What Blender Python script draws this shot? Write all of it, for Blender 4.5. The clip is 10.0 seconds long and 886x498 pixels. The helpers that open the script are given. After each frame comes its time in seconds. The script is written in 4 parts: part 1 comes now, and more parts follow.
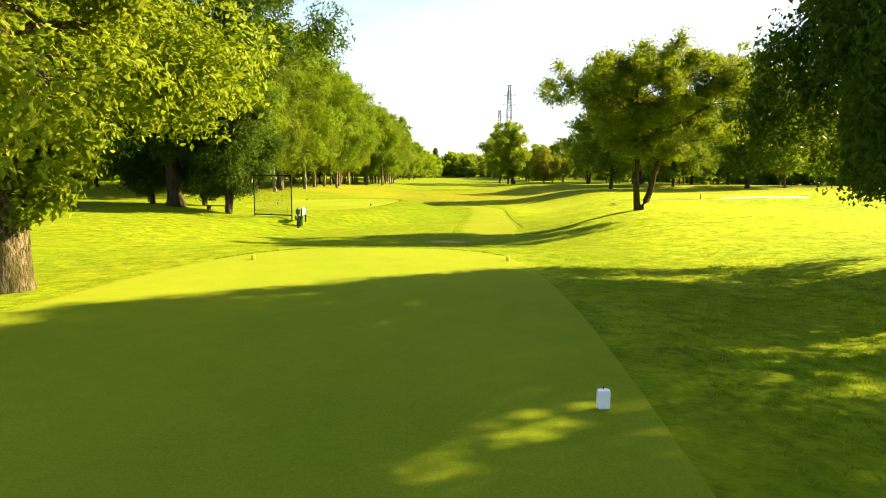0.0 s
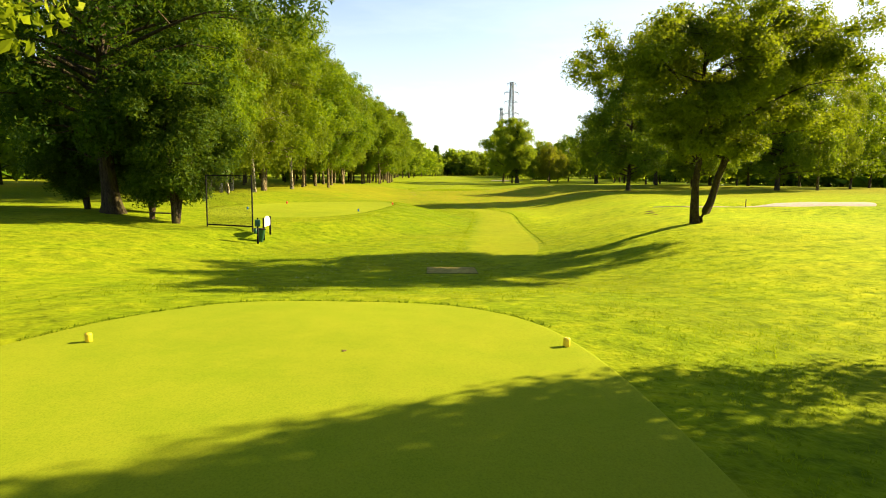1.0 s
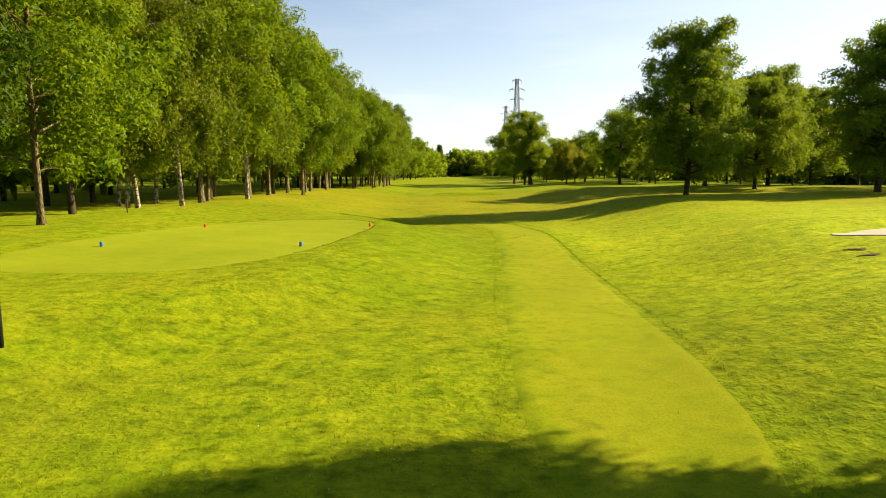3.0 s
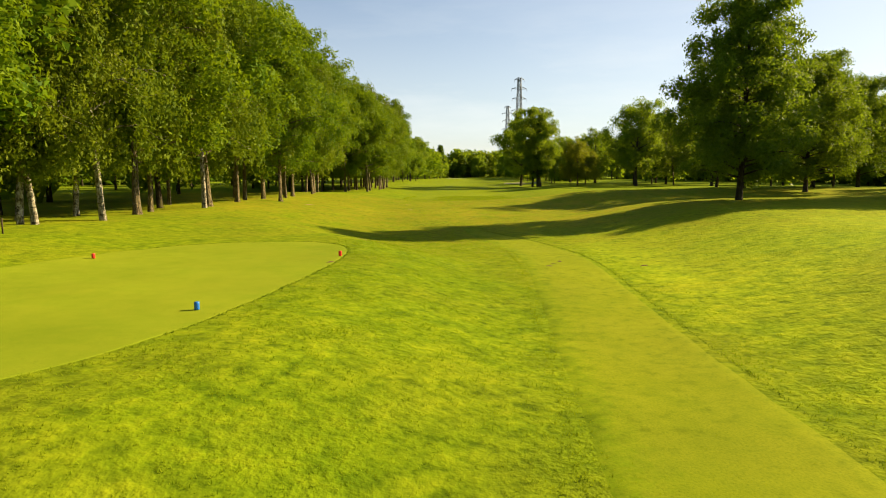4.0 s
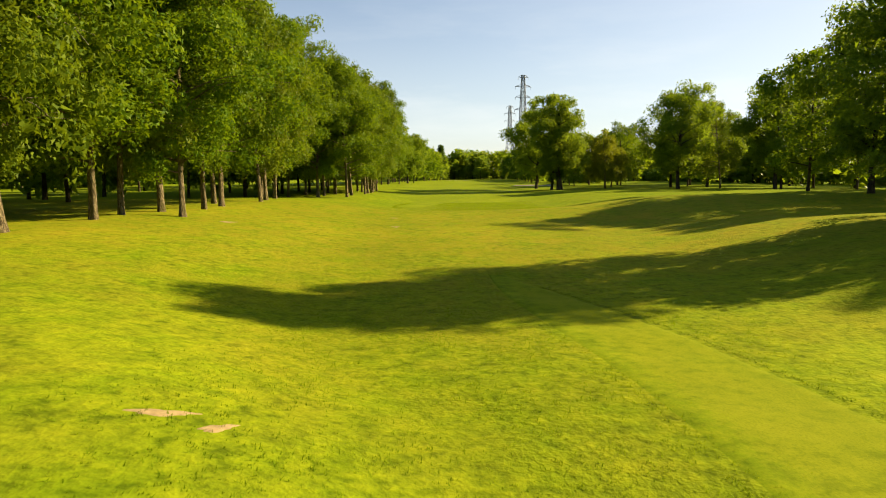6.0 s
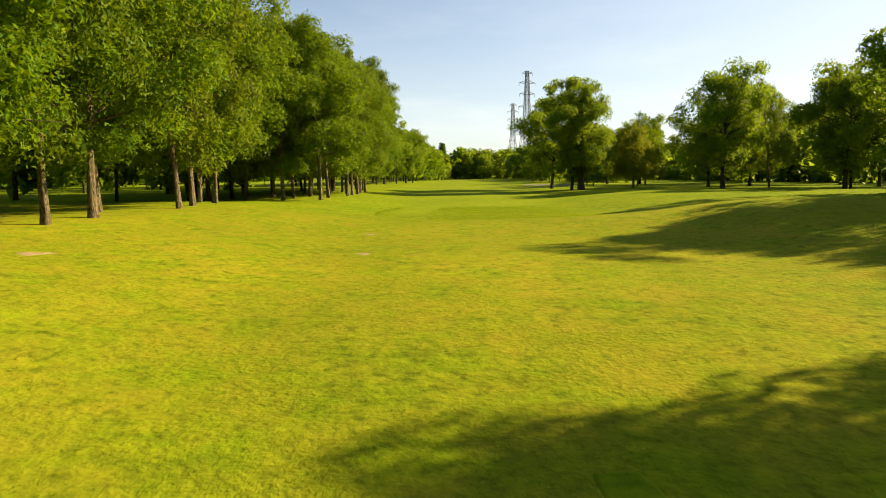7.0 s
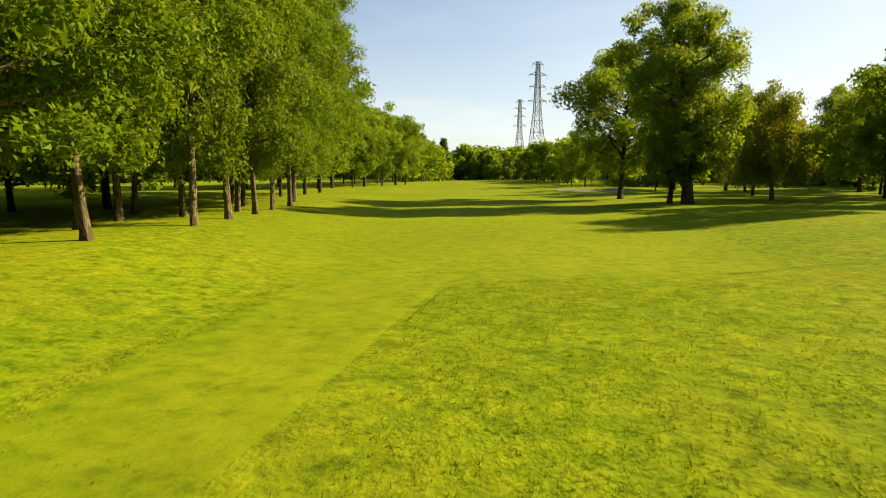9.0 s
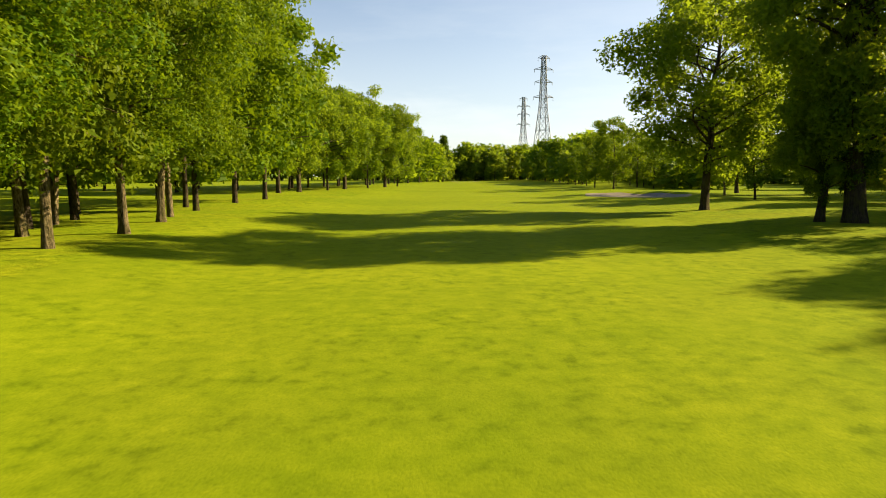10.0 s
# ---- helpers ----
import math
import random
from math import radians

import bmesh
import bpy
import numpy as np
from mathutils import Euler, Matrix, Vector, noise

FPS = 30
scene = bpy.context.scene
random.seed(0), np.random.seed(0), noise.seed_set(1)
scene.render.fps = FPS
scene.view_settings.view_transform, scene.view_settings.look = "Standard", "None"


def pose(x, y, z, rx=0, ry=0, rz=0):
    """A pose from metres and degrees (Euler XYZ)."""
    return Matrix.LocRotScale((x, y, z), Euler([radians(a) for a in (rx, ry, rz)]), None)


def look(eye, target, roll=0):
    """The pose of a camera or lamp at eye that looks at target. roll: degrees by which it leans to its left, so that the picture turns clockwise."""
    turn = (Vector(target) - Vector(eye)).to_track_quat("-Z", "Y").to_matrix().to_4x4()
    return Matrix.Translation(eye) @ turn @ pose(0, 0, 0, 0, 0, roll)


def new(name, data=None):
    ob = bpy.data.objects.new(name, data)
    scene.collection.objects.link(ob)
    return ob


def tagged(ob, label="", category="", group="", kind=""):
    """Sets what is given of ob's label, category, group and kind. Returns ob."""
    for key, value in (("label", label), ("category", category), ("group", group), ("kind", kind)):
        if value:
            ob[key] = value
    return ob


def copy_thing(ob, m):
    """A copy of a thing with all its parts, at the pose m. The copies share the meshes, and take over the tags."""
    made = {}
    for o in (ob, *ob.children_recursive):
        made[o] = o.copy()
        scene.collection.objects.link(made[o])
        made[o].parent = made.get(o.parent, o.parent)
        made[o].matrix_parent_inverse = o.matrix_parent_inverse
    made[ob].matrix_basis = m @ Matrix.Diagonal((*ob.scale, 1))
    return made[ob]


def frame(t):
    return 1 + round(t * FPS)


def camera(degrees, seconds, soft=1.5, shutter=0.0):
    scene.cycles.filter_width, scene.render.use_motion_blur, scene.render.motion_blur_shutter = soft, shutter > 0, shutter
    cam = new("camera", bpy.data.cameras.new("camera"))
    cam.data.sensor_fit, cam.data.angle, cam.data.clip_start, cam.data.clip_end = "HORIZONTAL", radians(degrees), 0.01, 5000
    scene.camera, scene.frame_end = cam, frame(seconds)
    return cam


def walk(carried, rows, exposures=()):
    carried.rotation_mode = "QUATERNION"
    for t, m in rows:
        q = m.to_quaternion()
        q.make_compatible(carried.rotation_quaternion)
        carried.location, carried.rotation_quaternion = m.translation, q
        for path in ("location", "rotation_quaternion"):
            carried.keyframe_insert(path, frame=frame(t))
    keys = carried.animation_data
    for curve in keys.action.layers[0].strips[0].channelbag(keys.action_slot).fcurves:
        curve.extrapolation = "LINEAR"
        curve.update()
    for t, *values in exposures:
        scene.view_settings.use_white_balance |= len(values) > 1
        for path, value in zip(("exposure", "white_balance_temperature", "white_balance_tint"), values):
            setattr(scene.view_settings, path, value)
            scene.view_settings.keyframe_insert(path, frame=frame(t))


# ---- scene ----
cam = camera(71.0, 10.0, soft=1.0, shutter=0.05)
PATH = [
    (0, (-0.252, -0.375, 3.031), (-0.233, 1.61, 2.791), 0.4),
    (0.5, (-0.174, 4.046, 3.139), (-0.158, 6.031, 2.893), 0.5),
    (1, (-0.21, 9.134, 3.221), (-0.192, 11.119, 2.974), 0.7),
    (1.5, (-0.183, 14.263, 3.279), (-0.169, 16.247, 3.032), 0.8),
    (2, (-0.179, 19.954, 3.187), (-0.169, 21.939, 2.943), 0.3),
    (2.5, (-0.085, 25.356, 3.251), (-0.079, 27.341, 3.006), 0.1),
    (4, (-0.272, 44.293, 3.436), (-0.273, 46.278, 3.194), -0.2),
    (4.5, (-0.386, 50.765, 3.361), (-0.386, 52.75, 3.122), -0.2),
    (5, (-0.49, 57.689, 3.285), (-0.49, 59.675, 3.046), -0.2),
    (5.5, (-0.596, 64.257, 3.189), (-0.596, 66.243, 2.952), -0.2),
    (7, (-0.525, 92.534, 2.686), (-0.532, 94.52, 2.451), -0.4),
    (7.5, (-0.154, 105.177, 2.207), (-0.164, 107.163, 1.97), -0.4),
    (8, (-0.06, 118.48, 1.907), (-0.071, 120.465, 1.67), 0.0),
    (8.5, (-0.155, 131.631, 2.582), (-0.167, 133.617, 2.347), -0.1),
    (9, (-0.161, 144.736, 2.727), (-0.173, 146.722, 2.492), 0.1),
    (9.5, (0.016, 158.335, 2.554), (0.003, 160.321, 2.319), 0.1),
    (10, (0.581, 172.708, 2.615), (0.563, 174.694, 2.382), 0.0),
]
EXPOSURES = [(0.0, 2.44), (0.5, 2.12), (1.0, 2.02), (1.5, 1.76), (2.0, 1.72), (2.5, 1.76), (4.0, 1.42), (5.5, 1.41), (7.0, 1.52), (8.5, 1.48), (9.5, 1.48), (10.0, 1.56)]
walk(cam, [(t, look(eye, target, roll)) for t, eye, target, roll in PATH], EXPOSURES)

# ---- world and sun: low evening sun from ahead on the right ----
SUN_EL, SUN_AZ = radians(28.6), radians(20.5)      # azimuth from +x towards +y
SKY, SUN = 0.050, 5.0
world = bpy.data.worlds.new("sky")
scene.world = world
world.use_nodes = True
wn, wl = world.node_tree.nodes, world.node_tree.links
sky = wn.new("ShaderNodeTexSky")
sky.sky_type, sky.sun_disc = "NISHITA", False
sky.sun_elevation, sky.sun_rotation = SUN_EL, radians(90) - SUN_AZ
sky.air_density, sky.dust_density, sky.ozone_density = 1.0, 0.6, 2.0
wn["Background"].inputs["Strength"].default_value = SKY
# thin high cirrus over the clear sky
way = wn.new("ShaderNodeTexCoord")
drawn = wn.new("ShaderNodeMapping")
drawn.inputs["Scale"].default_value, drawn.inputs["Rotation"].default_value = (2.0, 3.0, 10.0), (0.25, 0.1, 0.5)
wl.new(way.outputs["Generated"], drawn.inputs["Vector"])
wisp = wn.new("ShaderNodeTexNoise")
wisp.inputs["Scale"].default_value, wisp.inputs["Detail"].default_value, wisp.inputs["Roughness"].default_value = 1.6, 6.0, 0.6
wl.new(drawn.outputs["Vector"], wisp.inputs["Vector"])
thin = wn.new("ShaderNodeMapRange")
thin.inputs["From Min"].default_value, thin.inputs["From Max"].default_value, thin.inputs["To Min"].default_value, thin.inputs["To Max"].default_value = 0.46, 0.78, 0.42, 0.72
wl.new(wisp.outputs["Fac"], thin.inputs["Value"])
# haze whitens the low sky and leaves the zenith clear
split = wn.new("ShaderNodeSeparateXYZ")
wl.new(way.outputs["Generated"], split.inputs[0])
low = wn.new("ShaderNodeMapRange")
low.interpolation_type = "SMOOTHSTEP"
low.inputs["From Min"].default_value, low.inputs["From Max"].default_value, low.inputs["To Min"].default_value, low.inputs["To Max"].default_value = 0.0, 0.42, 1.0, 0.0
wl.new(split.outputs["Z"], low.inputs["Value"])
share = wn.new("ShaderNodeMath")
share.operation = "MULTIPLY"
wl.new(thin.outputs[0], share.inputs[0])
wl.new(low.outputs[0], share.inputs[1])
veil = wn.new("ShaderNodeMix")
veil.data_type = "RGBA"
veil.inputs[7].default_value = (8.1, 8.2, 7.9, 1)
wl.new(share.outputs[0], veil.inputs[0])
wl.new(sky.outputs[0], veil.inputs[6])
# the air is palest towards the sun
to_sun = Vector((math.cos(SUN_EL) * math.cos(SUN_AZ), math.cos(SUN_EL) * math.sin(SUN_AZ), math.sin(SUN_EL)))
facing = wn.new("ShaderNodeVectorMath")
facing.operation = "DOT_PRODUCT"
wl.new(way.outputs["Generated"], facing.inputs[0])
facing.inputs[1].default_value = to_sun
glow = wn.new("ShaderNodeMapRange")
glow.interpolation_type = "SMOOTHSTEP"
glow.inputs["From Min"].default_value, glow.inputs["From Max"].default_value, glow.inputs["To Max"].default_value = 0.34, 0.95, 0.36
wl.new(facing.outputs["Value"], glow.inputs["Value"])
pale = wn.new("ShaderNodeMix")
pale.data_type, pale.blend_type = "RGBA", "LIGHTEN"
pale.inputs[7].default_value = (8.4, 8.3, 7.8, 1)
wl.new(glow.outputs[0], pale.inputs[0])
wl.new(veil.outputs[2], pale.inputs[6])
wl.new(pale.outputs[2], wn["Background"].inputs["Color"])
sun = new("sun", bpy.data.lights.new("sun", "SUN"))
sun.data.energy, sun.data.angle, sun.data.color = SUN, radians(0.6), (1.0, 0.79, 0.42)
sun.matrix_world = look((60, 60, 80), Vector((60, 60, 80)) - to_sun)


# ---- materials ----
def material(name):
    m = bpy.data.materials.new(name)
    m.use_nodes = True
    nodes, links = m.node_tree.nodes, m.node_tree.links
    return m, nodes, links, nodes["Principled BSDF"]


def noise_node(nodes, links, scale, detail=4.0, rough=0.6, vector=None):
    n = nodes.new("ShaderNodeTexNoise")
    n.inputs["Scale"].default_value, n.inputs["Detail"].default_value = scale, detail
    n.inputs["Roughness"].default_value = rough
    if vector is not None:
        links.new(vector, n.inputs["Vector"])
    return n.outputs["Fac"]


def ramp_node(nodes, links, fac, stops):
    r = nodes.new("ShaderNodeValToRGB")
    while len(r.color_ramp.elements) < len(stops):
        r.color_ramp.elements.new(0.5)
    for e, (at, col) in zip(r.color_ramp.elements, stops):
        e.position, e.color = at, (*col, 1)
    links.new(fac, r.inputs["Fac"])
    return r.outputs["Color"]


def mix_node(nodes, links, fac, a, b, kind="MIX"):
    n = nodes.new("ShaderNodeMix")
    n.data_type, n.blend_type = "RGBA", kind
    for sock, v in ((n.inputs[0], fac), (n.inputs[6], a), (n.inputs[7], b)):
        if isinstance(v, (int, float)):
            sock.default_value = v
        elif isinstance(v, tuple):
            sock.default_value = (*v, 1)
        else:
            links.new(v, sock)
    return n.outputs[2]


def bump_node(nodes, links, bsdf, height, strength, distance):
    b = nodes.new("ShaderNodeBump")
    b.inputs["Strength"].default_value, b.inputs["Distance"].default_value = strength, distance
    links.new(height, b.inputs["Height"])
    links.new(b.outputs["Normal"], bsdf.inputs["Normal"])


def place_of(nodes, links, stretch=(1, 1, 1)):
    c = nodes.new("ShaderNodeTexCoord")
    v = nodes.new("ShaderNodeMapping")
    v.inputs["Scale"].default_value = stretch
    links.new(c.outputs["Object"], v.inputs["Vector"])
    return v.outputs["Vector"]


# dark, middle and pale tones of the longer grass
LONG = ((0.080, 0.131, 0.0024), (0.130, 0.184, 0.0032), (0.180, 0.222, 0.0046))


def turf(name, dark, mid, pale, dry, dryness, fine, bump, distance, tussock_shade=0.0, belt=False, thin=False):
    """Grass seen as a surface: broad patches, dry areas, tussocks with painted shade, and fine blades."""
    m, nodes, links, b = material(name)
    at = place_of(nodes, links)
    col = ramp_node(nodes, links, noise_node(nodes, links, 1.3, 5, 0.65, at), [(0.35, dark), (0.52, mid), (0.69, pale)])
    worn = ramp_node(nodes, links, noise_node(nodes, links, 0.19, 4, 0.65, at), [(0.42, (0, 0, 0)), (0.66, (1, 1, 1))])
    amount = mix_node(nodes, links, 1.0, worn, (dryness, dryness, dryness), "MULTIPLY")
    if belt:
        # the ground before the fairway is worn drier and browner
        split = nodes.new("ShaderNodeSeparateXYZ")
        links.new(at, split.inputs[0])
        span = nodes.new("ShaderNodeMapRange")
        span.inputs["From Max"].default_value = 300.0
        links.new(split.outputs["Y"], span.inputs["Value"])
        along = ramp_node(nodes, links, span.outputs[0], [(0.25, (0, 0, 0)), (0.36, (1, 1, 1)), (0.455, (1, 1, 1)), (0.51, (0, 0, 0))])
        patch = ramp_node(nodes, links, noise_node(nodes, links, 0.55, 5, 0.7, at), [(0.34, (0.0, 0.0, 0.0)), (0.66, (0.88, 0.88, 0.88))])
        amount = mix_node(nodes, links, 1.0, amount, mix_node(nodes, links, 1.0, along, patch, "MULTIPLY"), "ADD")
    if belt:
        # shorter cut grass on the bank beside the tees, brightened for the sun on it
        cut = []
        for axis, lo, hi in (("X", 6.0, 10.0), ("Y", 105.0, 80.0)):
            part_of = nodes.new("ShaderNodeMapRange")
            part_of.interpolation_type = "SMOOTHSTEP"
            part_of.inputs["From Min"].default_value, part_of.inputs["From Max"].default_value = min(lo, hi), max(lo, hi)
            if hi < lo:
                part_of.inputs["To Min"].default_value, part_of.inputs["To Max"].default_value = 1.0, 0.0
            links.new(split.outputs[axis], part_of.inputs["Value"])
            cut.append(part_of.outputs[0])
        both = nodes.new("ShaderNodeMath")
        both.operation = "MULTIPLY"
        links.new(cut[0], both.inputs[0])
        links.new(cut[1], both.inputs[1])
        col = mix_node(nodes, links, both.outputs[0], col, mix_node(nodes, links, 1.0, col, (1.62, 1.50, 1.3), "MULTIPLY"))
    col = mix_node(nodes, links, amount, col, dry)
    if thin:
        # the border thins out into the longer grass around it
        cover = nodes.new("ShaderNodeAttribute")
        cover.attribute_name = "cover"
        ragged = nodes.new("ShaderNodeMath")
        ragged.operation = "MULTIPLY_ADD"
        links.new(noise_node(nodes, links, 5.0, 4, 0.7, at), ragged.inputs[0])
        ragged.inputs[1].default_value = 1.6
        links.new(cover.outputs["Fac"], ragged.inputs[2])
        edge = nodes.new("ShaderNodeMapRange")
        edge.interpolation_type = "SMOOTHSTEP"
        edge.inputs["From Min"].default_value, edge.inputs["From Max"].default_value = 0.75, 1.75
        links.new(ragged.outputs[0], edge.inputs["Value"])
        col = mix_node(nodes, links, edge.outputs[0], ramp_node(nodes, links, noise_node(nodes, links, 1.3, 5, 0.65, at), [(0.35, LONG[0]), (0.52, LONG[1]), (0.69, LONG[2])]), col)
    broad = ramp_node(nodes, links, noise_node(nodes, links, 0.08, 3, 0.6, at), [(0.32, (0.82, 0.88, 0.85)), (0.68, (1.12, 1.08, 1.1))])
    col = mix_node(nodes, links, 1.0, col, broad, "MULTIPLY")
    grain = noise_node(nodes, links, fine, 3, 0.6, at)
    col = mix_node(nodes, links, 0.8, col, ramp_node(nodes, links, grain, [(0.30, (0.72, 0.77, 0.75)), (0.50, (1.0, 1.0, 1.0)), (0.72, (1.15, 1.13, 1.1))]), "MULTIPLY")
    height = grain
    if tussock_shade:
        # ragged tussocks in some stretches, short even grass in others; hollows get painted shade
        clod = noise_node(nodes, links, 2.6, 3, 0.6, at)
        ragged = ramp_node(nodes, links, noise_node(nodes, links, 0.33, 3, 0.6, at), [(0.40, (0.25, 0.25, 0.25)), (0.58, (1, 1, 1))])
        share = mix_node(nodes, links, 1.0, ragged, (tussock_shade, tussock_shade, tussock_shade), "MULTIPLY")
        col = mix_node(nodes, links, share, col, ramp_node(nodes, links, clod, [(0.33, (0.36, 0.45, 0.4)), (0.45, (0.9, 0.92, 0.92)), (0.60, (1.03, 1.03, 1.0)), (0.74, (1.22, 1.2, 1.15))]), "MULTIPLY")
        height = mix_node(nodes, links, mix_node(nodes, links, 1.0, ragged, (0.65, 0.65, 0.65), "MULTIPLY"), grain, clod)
    links.new(col, b.inputs["Base Color"])
    b.inputs["Roughness"].default_value, b.inputs["Specular IOR Level"].default_value = 0.95, 0.02
    # the fuzz of blade tips catches low light
    b.inputs["Sheen Weight"].default_value, b.inputs["Sheen Roughness"].default_value = 0.07, 0.5
    b.inputs["Sheen Tint"].default_value = (0.80, 0.85, 0.06, 1)
    bump_node(nodes, links, b, height, bump, distance)
    return m


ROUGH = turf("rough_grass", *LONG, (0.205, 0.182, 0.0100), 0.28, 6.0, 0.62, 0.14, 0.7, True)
MOWN = turf("mown_grass", (0.142, 0.180, 0.0050), (0.168, 0.198, 0.0058), (0.187, 0.211, 0.0074), (0.181, 0.190, 0.0112), 0.35, 22.0, 0.4, 0.015, 0.35, thin=True)
SMOOTH = turf("fairway_grass", (0.108, 0.155, 0.0032), (0.142, 0.188, 0.0040), (0.172, 0.212, 0.0056), (0.169, 0.192, 0.0080), 0.3, 22.0, 0.4, 0.02, 0.45, thin=True)
TEE = turf("tee_grass", (0.144, 0.195, 0.0080), (0.163, 0.207, 0.0096), (0.181, 0.217, 0.0112), (0.192, 0.209, 0.0128), 0.4, 40.0, 0.3, 0.008)


def leafy(name, dark, mid, pale, through_col, share, rough=0.5):
    """Leaves: one tone each, lit through when the sun is behind them."""
    m, nodes, links, b = material(name)
    geo, info = nodes.new("ShaderNodeNewGeometry"), nodes.new("ShaderNodeObjectInfo")
    col = ramp_node(nodes, links, geo.outputs["Random Per Island"], [(0.0, dark), (0.5, mid), (1.0, pale)])
    tint = ramp_node(nodes, links, info.outputs["Random"], [(0.0, (0.80, 0.92, 0.85)), (0.5, (1, 1, 1)), (1.0, (1.12, 1.03, 0.9))])
    col = mix_node(nodes, links, 1.0, col, tint, "MULTIPLY")
    links.new(col, b.inputs["Base Color"])
    b.inputs["Roughness"].default_value, b.inputs["Specular IOR Level"].default_value = rough, 0.05
    t = nodes.new("ShaderNodeBsdfTranslucent")
    links.new(mix_node(nodes, links, 0.6, col, through_col), t.inputs["Color"])
    mix = nodes.new("ShaderNodeMixShader")
    mix.inputs[0].default_value = share
    links.new(b.outputs[0], mix.inputs[1])
    links.new(t.outputs[0], mix.inputs[2])
    links.new(mix.outputs[0], nodes["Material Output"].inputs["Surface"])
    return m


OAK_LEAF = leafy("oak_leaf", (0.043, 0.090, 0.004), (0.090, 0.153, 0.005), (0.157, 0.219, 0.008), (0.285, 0.388, 0.005), 0.38)
# oak leaf raised in tone for the sunlit crown beside the tee
SUNLIT_LEAF = leafy("sunlit_leaf", (0.095, 0.145, 0.006), (0.157, 0.209, 0.009), (0.233, 0.281, 0.014), (0.304, 0.393, 0.010), 0.36)
BIRCH_LEAF = leafy("birch_leaf", (0.057, 0.092, 0.006), (0.100, 0.143, 0.007), (0.152, 0.194, 0.010), (0.257, 0.326, 0.007), 0.36)
DARK_LEAF = leafy("dark_leaf", (0.017, 0.043, 0.004), (0.036, 0.072, 0.005), (0.066, 0.106, 0.008), (0.15, 0.22, 0.007), 0.34)
LIME_LEAF = leafy("lime_leaf", (0.034, 0.074, 0.005), (0.070, 0.125, 0.006), (0.120, 0.178, 0.010), (0.28, 0.38, 0.010), 0.46)
# leaf tones lifted for the haze and glare over the right-hand trees
HAZED_LEAF = leafy("hazed_leaf", (0.056, 0.106, 0.007), (0.108, 0.172, 0.009), (0.18, 0.24, 0.013), (0.36, 0.46, 0.013), 0.52)
WILLOW_LEAF = leafy("willow_leaf", (0.095, 0.128, 0.007), (0.152, 0.184, 0.009), (0.218, 0.235, 0.014), (0.323, 0.357, 0.010), 0.42)
HAW_LEAF = leafy("hawthorn_leaf", (0.042, 0.074, 0.005), (0.084, 0.126, 0.006), (0.142, 0.184, 0.009), (0.31, 0.37, 0.007), 0.50)
# blade colour darkened for the shade line at the mown edges
SHADE_BLADE = leafy("shade_blade", (0.048, 0.087, 0.003), (0.085, 0.133, 0.004), (0.142, 0.184, 0.007), (0.152, 0.204, 0.005), 0.3, 0.8)
BLADE = leafy("grass_blade", (0.110, 0.170, 0.003), (0.160, 0.225, 0.004), (0.220, 0.275, 0.007), (0.29, 0.375, 0.007), 0.5, 0.8)


def bark(name, dark, pale, bands=0.0):
    m, nodes, links, b = material(name)
    at = place_of(nodes, links, (16, 16, 3.0))
    n = noise_node(nodes, links, 1.2, 7, 0.75, at)
    col = ramp_node(nodes, links, n, [(0.40, dark), (0.62, pale)])
    patch = noise_node(nodes, links, 1.0, 5, 0.7, place_of(nodes, links, (3.2, 3.2, 0.9)))
    col = mix_node(nodes, links, ramp_node(nodes, links, patch, [(0.50, (0, 0, 0)), (0.60, (0.75, 0.75, 0.75))]), col, (0.075, 0.07, 0.02))
    col = mix_node(nodes, links, 1.0, col, ramp_node(nodes, links, patch, [(0.30, (0.35, 0.33, 0.3)), (0.46, (1, 1, 1))]), "MULTIPLY")
    if bands:
        ring = noise_node(nodes, links, 1.0, 5, 0.7, place_of(nodes, links, (4.0, 4.0, 6.0)))
        col = mix_node(nodes, links, ramp_node(nodes, links, ring, [(0.50, (0, 0, 0)), (0.58, (1, 1, 1))]), col, (0.06, 0.05, 0.04))
    links.new(col, b.inputs["Base Color"])
    b.inputs["Roughness"].default_value, b.inputs["Specular IOR Level"].default_value = 0.9, 0.08
    bump_node(nodes, links, b, n, 1.0, 0.13)
    return m


OAK_BARK = bark("oak_bark", (0.03, 0.024, 0.014), (0.30, 0.24, 0.14))
DARK_BARK = bark("dark_bark", (0.025, 0.02, 0.015), (0.09, 0.07, 0.045))
BIRCH_BARK = bark("birch_bark", (0.22, 0.18, 0.12), (0.62, 0.57, 0.46), 1.0)


def plain(name, col, rough=0.6, metal=0.0, spread=0.2, scale=14.0):
    """A painted or moulded surface with faint stains and scuffs."""
    m, nodes, links, b = material(name)
    n = noise_node(nodes, links, scale, 5, 0.65, place_of(nodes, links))
    low, high = tuple(c * (1 - spread) for c in col), tuple(min(1, c * (1 + spread)) for c in col)
    links.new(ramp_node(nodes, links, n, [(0.3, low), (0.7, high)]), b.inputs["Base Color"])
    b.inputs["Roughness"].default_value, b.inputs["Metallic"].default_value = rough, metal
    b.inputs["Specular IOR Level"].default_value = 0.05 if rough > 0.75 else 0.45
    bump_node(nodes, links, b, n, 0.15, 0.004)
    return m


